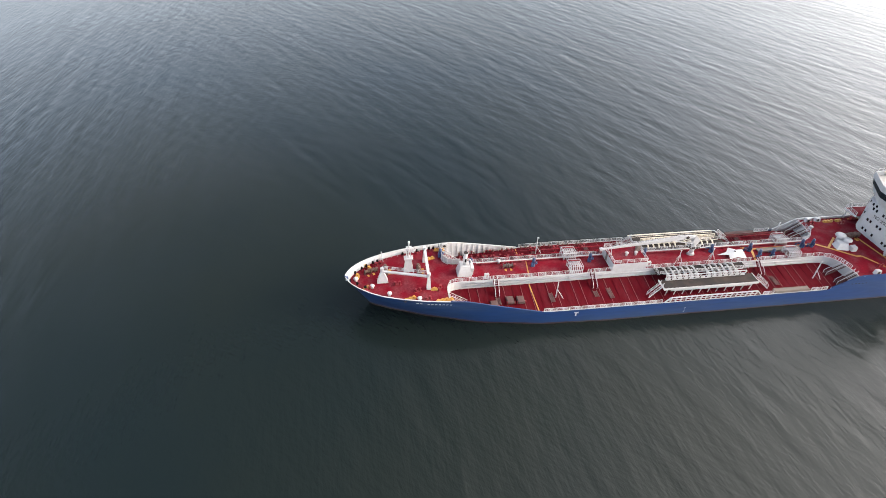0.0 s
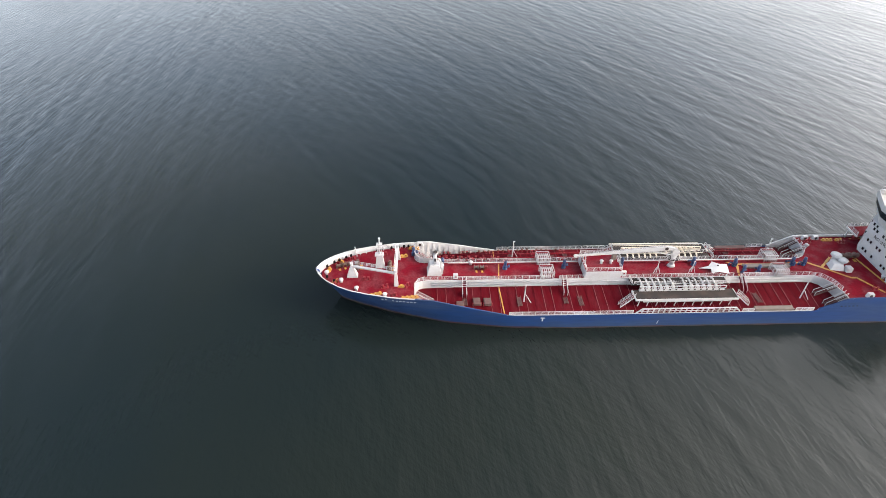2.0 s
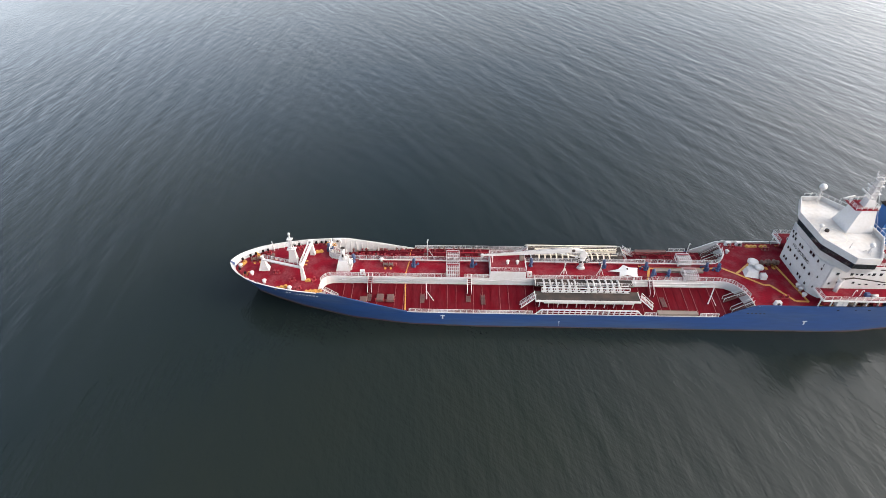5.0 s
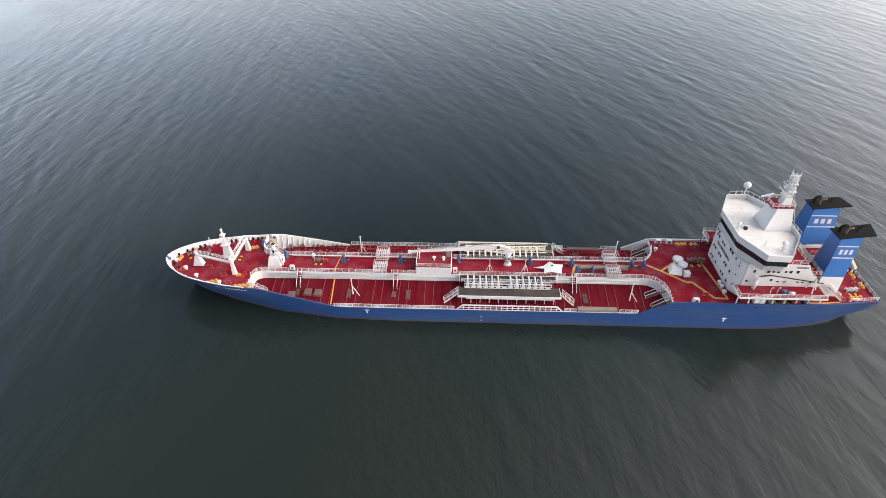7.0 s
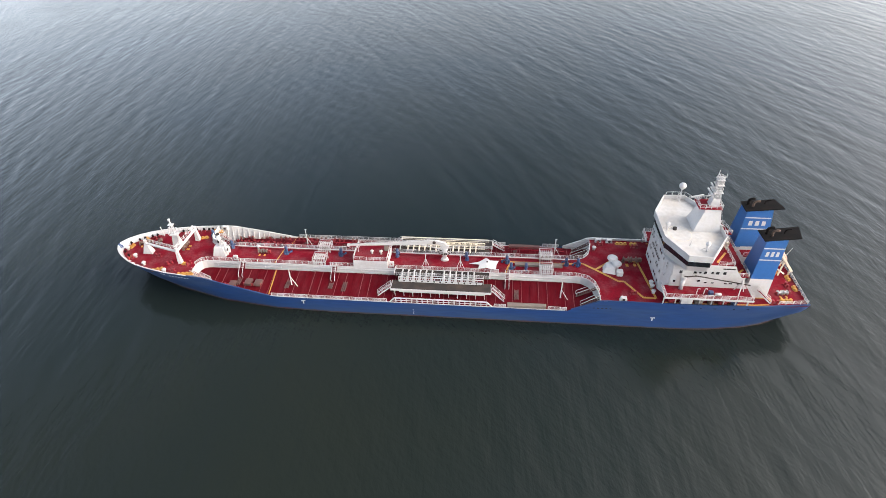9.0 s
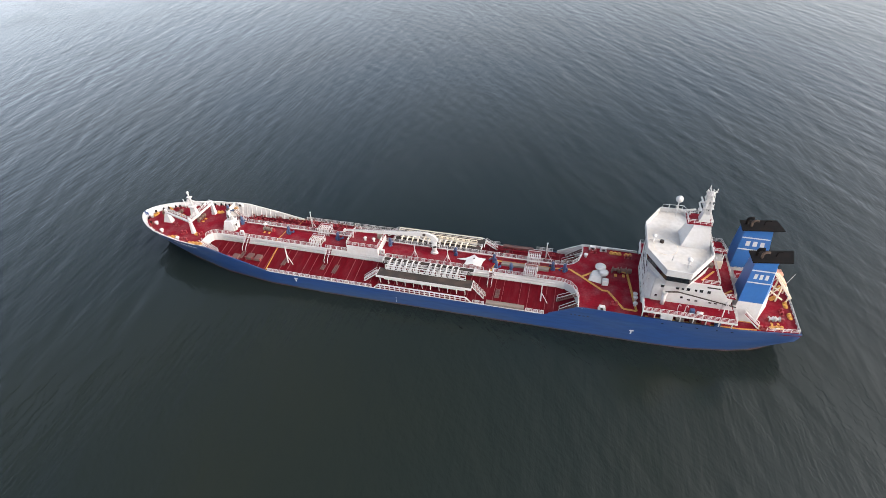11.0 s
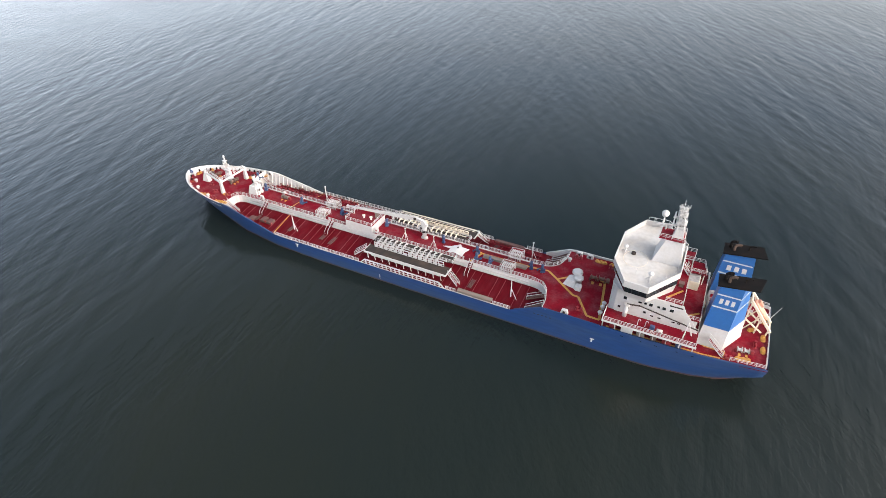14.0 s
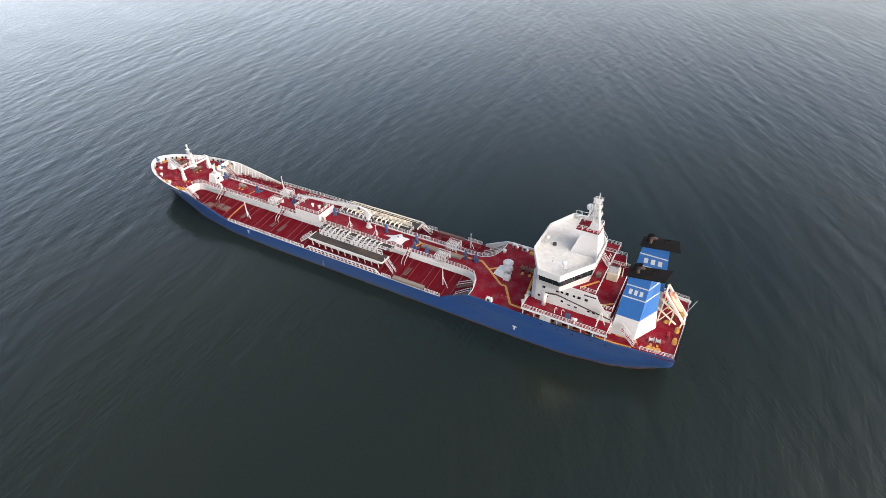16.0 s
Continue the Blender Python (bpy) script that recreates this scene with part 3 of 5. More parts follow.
part("roof", bm, ROOF, block, "white bridge roof, stained in broad patches")
bm = B()
rt = [Vector((*p, 0)) for p in full(top)]
ca = Vector((81.5, 0, 0))
prof = [[(p.x, p.y, 18.23), (p.x, p.y, 19.65), (p.lerp(ca, 0.02).x, p.lerp(ca, 0.02).y, 19.65), (p.lerp(ca, 0.02).x, p.lerp(ca, 0.02).y, 18.55)] for p in rt]
loft(bm, prof + [prof[0]], False)
bmesh.ops.remove_doubles(bm, verts=bm.verts, dist=0.001)
part("parapet", bm, WHITE, block, "white parapet round the bridge roof")
# ring mark and hatch on the roof
bm = B()
pts_ = [(79.0 + 2.3 * math.cos(a), -2.2 + 2.7 * math.sin(a), 18.62) for a in np.linspace(0, 2 * math.pi, 33)]
for a, b in zip(pts_, pts_[1:]):
    beam(bm, a, b, 0.08, 0.03)
part("roof_ring", bm, SUNLIT_CREAM, block, "faint ring on the roof")
bm = B()
rod(bm, (78.3, -0.8, 18.6), (78.3, -0.8, 19.05), 0.42, 12)
part("roof_hatch", bm, GREY, block)
for p in along([(78.9, 10.85, 19.65), (83.0, 11.1, 19.65), (87.4, 4.2, 19.65), (87.4, -4.2, 19.65), (83.0, -11.1, 19.65)], 1.3):
    bm = B()
    rod(bm, p, p + Vector((0, 0, 0.85)), 0.05, 5)
    part("roof_post", bm, WHITE, block)
bm = B()
tp = [(78.9, 10.85, 20.5), (83.0, 11.1, 20.5), (87.4, 4.2, 20.5), (87.4, -4.2, 20.5)]
for a, b in zip(tp, tp[1:]):
    rod(bm, a, b, 0.045, 5)
part("roof_rail", bm, WHITE, block)

# mast tower on the bridge roof
tower = thing("signal_mast", "white radar mast with red platforms on the bridge roof", "mast")
bm = B()
prism(bm, [(81.8, -1.4), (87.2, -1.4), (87.2, 4.0), (81.8, 4.0)], 18.6, 23.6, [(83.4, -0.5), (86.4, -0.5), (86.4, 3.0), (83.4, 3.0)])
part("tower", bm, WHITE, tower)
bm = B()
box(bm, (84.3, 1.2, 23.7), (4.6, 3.8, 0.16))
part("platform", bm, RED, tower, "red platform")
railing([(82.1, -0.6, 23.78), (86.5, -0.6, 23.78), (86.5, 3.0, 23.78), (82.1, 3.0, 23.78), (82.1, -0.6, 23.78)], parent=tower, step=1.2)
bm = B()
prism(bm, [(84.2, 0.3), (86.2, 0.3), (86.2, 2.1), (84.2, 2.1)], 23.78, 25.4, [(84.6, 0.5), (86.0, 0.5), (86.0, 1.9), (84.6, 1.9)])
part("mast_house", bm, WHITE, tower)
bm = B()
FOOT_, TOP_ = Vector((85.3, 1.2, 25.3)), Vector((84.9, 0.9, 30.3))
for a, b in ((-1, -1), (1, -1), (1, 1), (-1, 1)):
    rod(bm, FOOT_ + Vector((a * 0.6, b * 0.6, 0)), TOP_ + Vector((a * 0.35, b * 0.35, 0)), 0.12, 6)
for k in range(6):
    c, w = FOOT_.lerp(TOP_, k / 6), 0.6 - 0.04 * k
    e, v = FOOT_.lerp(TOP_, (k + 1) / 6), 0.56 - 0.04 * k
    for a, b in (((-1, -1), (1, -1)), ((1, -1), (1, 1)), ((1, 1), (-1, 1)), ((-1, 1), (-1, -1))):
        rod(bm, c + Vector((a[0] * w, a[1] * w, 0)), e + Vector((b[0] * v, b[1] * v, 0)), 0.08, 5)
        rod(bm, c + Vector((a[0] * w, a[1] * w, 0)), c + Vector((b[0] * w, b[1] * w, 0)), 0.08, 5)
part("lattice", bm, WHITE, tower, "white lattice mast")
for z, w in ((26.2, 3.0), (27.8, 1.9)):
    bm = B()
    box(bm, (84.3, 1.0, z), (1.5, 0.5, 0.12))
    rod(bm, (83.8, 1.0, z), (83.8, 1.0, z + 0.5), 0.16, 8)
    box(bm, (83.8, 1.0, z + 0.55), (0.25, w, 0.22))
    part("radar_scanner", bm, WHITE, tower)
bm = B()
rod(bm, (82.7, 2.6, 23.78), (82.7, 2.6, 24.5), 0.16, 8)
box(bm, (82.3, 2.8, 24.6), (3.0, 0.3, 0.26), 20)
part("radar_scanner", bm, WHITE, tower)
for z, r in ((26.9, 0.95), (28.6, 0.85), (29.8, 0.75)):
    c = FOOT_.lerp(TOP_, (z - 25.3) / 5.0)
    bm = B()
    box(bm, (c.x, c.y, z), (2 * r, 2 * r, 0.08))
    for a in range(8):
        q = radians(45 * a)
        rod(bm, (c.x + r * math.cos(q), c.y + r * math.sin(q), z), (c.x + r * math.cos(q), c.y + r * math.sin(q), z + 0.7), 0.04, 4)
    for a in range(8):
        q, q2 = radians(45 * a), radians(45 * a + 45)
        rod(bm, (c.x + r * math.cos(q), c.y + r * math.sin(q), z + 0.7), (c.x + r * math.cos(q2), c.y + r * math.sin(q2), z + 0.7), 0.035, 4)
    part("mast_platform", bm, WHITE, tower)
bm = B()
beam(bm, (84.9, -0.6, 30.3), (84.9, 2.3, 30.3), 0.12, 0.12)
beam(bm, (84.0, 0.9, 30.3), (86.0, 0.9, 30.3), 0.12, 0.12)
part("yard", bm, WHITE, tower)
for x, y in ((84.9, -0.5), (84.9, 2.2), (85.9, 0.9)):
    bm = B()
    rod(bm, (x, y, 30.3), (x, y, 31.0), 0.06, 5)
    part("aerial", bm, WHITE, tower)
for x, y in ((87.2, -2.0), (87.4, 2.2), (87.3, 4.0)):
    bm = B()
    rod(bm, (85.0, 1.0, 30.0), (x, y, 19.6), 0.03, 4)
    part("stay", bm, WHITE, tower)


def dome(name, at, r, stand, label):
    t = thing(name, label, "antenna", "antennas on the bridge roof", at=at)
    bm = B()
    bmesh.ops.create_uvsphere(bm, u_segments=18, v_segments=12, radius=r, matrix=Matrix.Translation((0, 0, stand + r * 0.9)))
    part("dome", bm, WHITE, t, "white dome", True)
    bm = B()
    rod(bm, (0, 0, 0), (0, 0, stand + 0.1), 0.12, 8)
    for a in (0.4, 2.5, 4.6):
        rod(bm, (math.cos(a) * 0.9, math.sin(a) * 0.9, 0), (0, 0, stand * 0.75), 0.05, 5)
    part("stand", bm, WHITE, t)
    return t


dome("satellite_dome", (81.8, 10.3, 18.6), 0.75, 3.2, "white satellite dome on a tripod stand")
dome("satellite_dome", (82.6, -8.0, 18.6), 0.5, 1.4, "small white satellite dome near the roof edge")
dome("satellite_dome", (76.7, -0.9, 18.6), 0.42, 1.1, "small white satellite dome at the front edge of the roof")
for i, (x, y, h) in enumerate(((80.0, 10.4, 2.4), (84.6, 7.6, 2.9), (79.9, -6.4, 1.2), (86.8, -2.0, 2.2))):
    t = thing("whip_aerial", "thin white whip aerial on the bridge roof", "antenna", "antennas on the bridge roof", at=(x, y, 18.6))
    bm = B()
    rod(bm, (0, 0, 0), (0, 0, 0.5), 0.10, 6)
    rod(bm, (0, 0, 0.5), (0.1, 0, h), 0.045, 5)
    part("rod", bm, WHITE, t)

# boat decks along the house, on stanchions
for side in (-1, 1):
    g = thing("boat_deck", "red side deck on white stanchions beside the house", "deck", "boat decks")
    bm = B()
    box(bm, (84.8, side * 9.5, 9.2), (17.2, 3.8, 0.14))
    part("plating", bm, RED, g)
    bm = B()
    box(bm, (84.8, side * 11.45, 9.1), (17.4, 0.16, 0.42))
    box(bm, (76.15, side * 9.5, 9.1), (0.16, 3.9, 0.42))
    part("edge_beam", bm, WHITE, g)
    for x in np.arange(76.3, 93.5, 2.4):
        bm = B()
        box(bm, (x, side * (half(x) - 0.45), (UP + 9.0) / 2), (0.16, 0.24, 2.4))
        part("stanchion", bm, WHITE, g)
    railing([(76.2, side * 7.8, 9.27), (76.2, side * 11.4, 9.27), (93.3, side * 11.4, 9.27), (93.4, side * 8.2, 9.27)], parent=g, step=1.6)
for pts in ([(86.2, -7.4, 14.8), (89.3, -7.4, 14.8), (89.3, 7.4, 14.8), (86.2, 7.4, 14.8)], [(90.6, -7.4, 12.04), (92.9, -7.4, 12.04), (92.9, 7.4, 12.04)], [(92.6, -7.4, 9.3), (93.2, -7.4, 9.3), (93.2, 7.4, 9.3)]):
    railing(pts, step=1.5)

# ---- funnels ----
def funnel(side):
    f = thing("funnel", "tall blue funnel with white stripes and a black cowl", "funnel", "twin funnels", at=(96, 6.2 if side > 0 else -4.4, UP))
    sec = lambda z: [(float(np.interp(z, (0, 14), a)), float(np.interp(z, (0, 14), b)) * side) for a, b in (((-2.7, -1.7), (2.9, 1.7)), ((2.0, 2.2), (2.9, 1.7)), ((5.0, 3.3), (-2.6, -1.5)), ((-2.7, -1.7), (-2.6, -1.5)))]
    cut = 4.7
    for name, z0, z1, mt, lab in (("casing", 0, cut, WHITE, "white funnel casing"), ("upper_casing", cut, 13.6, ROYAL, "blue painted funnel casing")):
        bm = B()
        loft(bm, [[(x, y, z0) for x, y in sec(z0)], [(x, y, z1 if z1 == cut else z1 + 0.13 * (x + 2)) for x, y in sec(z1)]])
        part(name, bm, mt, f, lab)
    for z0 in (9.2, 11.9):
        a, b = sec(z0), sec(z0 + 0.24)
        for i, j, e in ((0, 1, 0.04 * side), (3, 2, -0.04 * side), (1, 2, 0.0)):
            bm = B()
            out = 0.0 if e else 0.04
            ring = lambda d, g: [(a[i][0] + g, a[i][1] + d, z0), (a[j][0] + g, a[j][1] + d, z0), (b[j][0] + g, b[j][1] + d, z0 + 0.24), (b[i][0] + g, b[i][1] + d, z0 + 0.24)]
            loft(bm, [ring(-e, -out), ring(e, out)])
            part("stripe", bm, WHITE, f, "white painted stripe")
    for k in range(3):                                # the owner's mark as plain blocks
        for which in (0, 1):
            bm = B()
            for z0, z1 in ((10.15, 11.25),):
                q = []
                for z in (z0, z1):
                    c = sec(z)
                    p0, p1 = (c[0], c[1]) if which == 0 else (c[3], c[2])
                    fr = (0.20 + 0.24 * k, 0.34 + 0.24 * k)
                    off = 0.04 * side if which == 0 else -0.04 * side
                    q.append([(p0[0] + (p1[0] - p0[0]) * t, p0[1] + (p1[1] - p0[1]) * t + off * e, z) for t in fr for e in (1, -1)])
                loft(bm, [[q[0][0], q[0][2], q[1][2], q[1][0]], [q[0][1], q[0][3], q[1][3], q[1][1]]])
            part("owner_mark", bm, WHITE, f)
    bm = B()
    cowl = [(-2.2, 1.9 * side), (4.5, 1.8 * side), (5.3, -2.1 * side), (-2.3, -1.9 * side)]
    loft(bm, [[(x * 0.9, y * 0.86, 13.5 + 0.13 * (x + 2)) for x, y in cowl], [(x, y, 13.68 + 0.13 * (x + 2)) for x, y in cowl], [(x * 0.99, y * 0.98, 13.86 + 0.135 * (x + 2)) for x, y in cowl]])
    part("cowl", bm, BLACK, f, "black sooty cowl")
    for dx, dy, r in ((-1.2, 0.5, 0.30), (-0.5, -0.4, 0.24), (2.0, 0.2, 0.14)):
        bm = B()
        bent(bm, [(dx, dy, 13.7), (dx, dy, 14.9)] + [(dx + 0.8 - 0.8 * math.cos(q), dy, 14.9 + 0.5 * math.sin(q)) for q in np.linspace(0.25, 1.9, 7)], r, 12)
        part("exhaust_pipe", bm, RUST if dx == -0.5 else BLACK, f, "sooty exhaust pipe", True)
    return f


funnel(-1)
funnel(1)

# ---- deck gear ----
def stair(a, b, width, label="white steel stair with side rails", flight=None):
    """A flight from its head a to its foot b."""
    st = thing("deck_stair", label, "stairs", "deck stairs", at=b)
    a, b = Vector(a), Vector(b)
    d = a - b
    flat = Vector((d.x, d.y, 0)).normalized()
    sd = Vector((-flat.y, flat.x, 0)) * width / 2
    for s in (-1, 1):
        bm = B()
        beam(bm, sd * s, d + sd * s, 0.07, 0.26)
        part("stringer", bm, flight or WHITE, st)
        bm = B()
        up = Vector((0, 0, 0.95))
        rod(bm, sd * s + up, d + sd * s + up, 0.06 if flight else 0.05, 5)
        if not flight:
            rod(bm, sd * s + up * 0.5, d + sd * s + up * 0.5, 0.035, 5)
        for f in (0.02, 0.98) if flight else (0.02, 0.35, 0.68, 0.98):
            rod(bm, d * f + sd * s, d * f + sd * s + up, 0.045, 5)
        part("handrail", bm, WHITE, st)
    n = max(4, round(d.z / 0.24))
    for i in range(1, n):
        bm = B()
        c = d * (i / n)
        box(bm, c, (0.24, width, 0.05), math.degrees(math.atan2(flat.y, flat.x)))
        part("tread", bm, flight or RED, st)
    return st


for side in (-1, 1):
    for x in (-15.8, 5.6, 44.5):
        stair((x, side * 2.95, UP), (x, side * 6.0, main_z(x, 6.0)), 0.85, "steep dark red ladder between white hand rails at the trunk wall", MAINRED)
    stair((-26.2, side * 7.4, UP), (-22.4, side * 7.4, main_z(-22.4, 7.4)), 1.0)
    stair((63.8, side * 9.5, UP), (60.0, side * 9.5, main_z(60, 9.5)), 0.9, "brown steel stair with white hand rails at the deck break", HATCH)
    stair((63.4, side * 6.6, UP), (59.3, side * 6.6, main_z(59, 6.6)), 0.9, "brown steel stair with white hand rails at the deck break", HATCH)
    stair((19.3, side * 8.2, 6.2), (16.3, side * 8.9, main_z(16.3, 8.9)), 0.9)
    stair((41.3, side * 8.2, 6.2), (44.0, side * 8.9, main_z(44.0, 8.9)), 0.9)
stair((95.2, -8.0, 9.3), (98.4, -8.6, UP), 0.9, "cream steel stair beside the funnel casing")
stair((87.0, 2.5, 17.4), (89.1, 2.5, 14.8), 0.9, "white stair down from the bridge")
tc = thing("tool_chest", "dark brown chest on the red terrace deck", "chest", at=(88.2, -1.9, 14.85))
bm = B()
box(bm, (0, 0, 0.4), (0.9, 1.0, 0.8), bevel=0.06)
part("body", bm, BROWN, tc)
bm = B()
box(bm, (0, 0, 0.83), (0.98, 1.08, 0.08), bevel=0.02)
part("lid", bm, BROWN, tc)
stair((88.4, 5.2, 14.8), (90.4, 5.2, 12.0), 0.8, "white stair between the terrace decks")

# deckhouse on the trunk
dh = thing("deck_house", "white deck house with a railed red roof", "deckhouse")
bm = B()
box(bm, (13.9, 0.0, 6.75), (7.8, 6.1, 3.6), bevel=0.08)
part("wall", bm, WHITE, dh, "white painted steel walls")
for x in np.arange(10.5, 17.6, 0.62):
    for side in (-1, 1):
        bm = B()
        box(bm, (x, side * 3.06, 6.9), (0.06, 0.05, 3.2))
        part("wall_rib", bm, WHITE, dh)
bm = B()
box(bm, (13.9, 0.0, 8.58), (7.7, 6.0, 0.12))
part("roof", bm, RED, dh, "red painted roof")
railing([(10.1, -3.0, 8.62), (17.7, -3.0, 8.62), (17.7, 3.0, 8.62), (10.1, 3.0, 8.62), (10.1, -3.0, 8.62)], parent=dh, step=1.5)
for x in (13.9, 16.0):
    bm = B()
    rod(bm, (x, -0.5, 8.6), (x, -0.5, 9.3), 0.25, 10)
    bmesh.ops.create_uvsphere(bm, u_segments=10, v_segments=6, radius=0.42, matrix=pose(x, -0.5, 9.4) @ Matrix.Diagonal((1, 1, 0.6, 1)))
    part("roof_vent", bm, WHITE, dh, "white mushroom vent", True)
bm = B()
box(bm, (9.95, 0.6, 7.7), (0.06, 0.8, 1.9), bevel=0.02)
part("door", bm, BEIGE, dh)

tl = thing("tan_locker", "tan locker standing on the deck house roof", "locker", at=(17.0, 0.9, 8.64))
bm = B()
box(bm, (0, 0, 0.7), (0.9, 0.8, 1.4), bevel=0.08)
part("body", bm, BEIGE, tl)
bm = B()
box(bm, (0, 0, 1.44), (1.0, 0.9, 0.08), bevel=0.02)
part("lid", bm, BEIGE, tl)

# crane
cr = thing("deck_crane", "white deck crane with its long boom stowed flat", "crane", at=(30.3, 0.9, UP))
cr.scale = (1.0, 0.72, 0.88)
bm = B()
rod(bm, (0, 0, 0), (0, 0, 0.6), 0.95, 20, 0.7)
rod(bm, (0, 0, 0.6), (0, 0, 3.4), 0.5, 20, 0.62)
part("pedestal", bm, WHITE, cr, "", True)
bm = B()
rod(bm, (0, 0, 3.3), (0, 0, 3.9), 0.72, 16, 0.66)
for y in (-0.42, 0.42):
    loft(bm, [[(-0.8, y - 0.1, 3.9), (0.8, y - 0.1, 3.9), (0.8, y + 0.1, 3.9), (-0.8, y + 0.1, 3.9)], [(-0.7, y - 0.08, 5.0), (0.5, y - 0.08, 5.0), (0.5, y + 0.08, 5.0), (-0.7, y + 0.08, 5.0)], [(-0.5, y - 0.06, 5.7), (0.0, y - 0.06, 5.7), (0.0, y + 0.06, 5.7), (-0.5, y + 0.06, 5.7)]])
box(bm, (0.55, 0, 4.35), (0.7, 0.9, 0.8), bevel=0.06)
part("machinery_house", bm, WHITE, cr)
bm = B()
rod(bm, (0, 0, 2.5), (0, 0, 2.58), 1.6, 8)
part("platform", bm, GREY, cr, "dark grated platform")
railing([(1.55 * math.cos(a), 1.55 * math.sin(a), 2.58) for a in np.linspace(0.5, 5.8, 10)], parent=cr, step=1.0)
bm = B()
tip = Vector((-22.2, -0.3, 3.8))
elbow = Vector((-2.6, 0, 5.7))


def section(p, w, h):
    return [p + Vector((0, a * w / 2, b * h / 2)) for a, b in ((-1, -1), (1, -1), (1, 1), (-1, 1))]


loft(bm, [section(elbow + Vector((0.25, 0, 0)), 0.8, 0.9), section(elbow.lerp(tip, 0.07), 0.95, 1.15), section(elbow.lerp(tip, 0.45), 0.8, 0.9), section(elbow.lerp(tip, 0.9), 0.6, 0.5), section(tip, 0.55, 0.35)])
part("boom", bm, WHITE, cr, "long white box boom")
bm = B()
loft(bm, [section(Vector((0.35, 0, 4.7)), 0.7, 0.7), section(Vector((-0.9, 0, 5.5)), 0.75, 0.85), section(elbow + Vector((0.3, 0, 0.1)), 0.7, 0.8)])
part("knuckle_arm", bm, WHITE, cr, "white inner arm")
bm = B()
rod(bm, elbow + Vector((0.3, -0.6, 0)), elbow + Vector((0.3, 0.6, 0)), 0.38, 14)
part("elbow_pin", bm, GREY, cr, "dark elbow joint")
bm = B()
for y in (-0.25, 0.25):
    rod(bm, elbow + Vector((0, y, 0.7)), tip + Vector((0.6, y * 0.5, 0.4)), 0.03, 4)
part("hoist_wire", bm, GREY, cr)
bm = B()
rod(bm, tip + Vector((0.3, -0.3, 0)), tip + Vector((0.3, 0.3, 0)), 0.4, 12)
part("sheave", bm, WHITE, cr)
bm = B()
rod(bm, (-0.7, -0.5, 3.7), (-5.2, -0.5, 4.9), 0.14, 8)
part("luffing_cylinder", bm, WHITE, cr)
rest = thing("boom_rest", "white trestle under the crane boom tip", "trestle", at=(10.6, 0.8, 8.64))
bm = B()
for s in (-1, 1):
    rod(bm, (0, s * 0.9, 0), (0, s * 0.25, 1.6), 0.09, 6)
box(bm, (0, 0, 1.65), (0.3, 1.1, 0.15))
part("frame", bm, WHITE, rest)


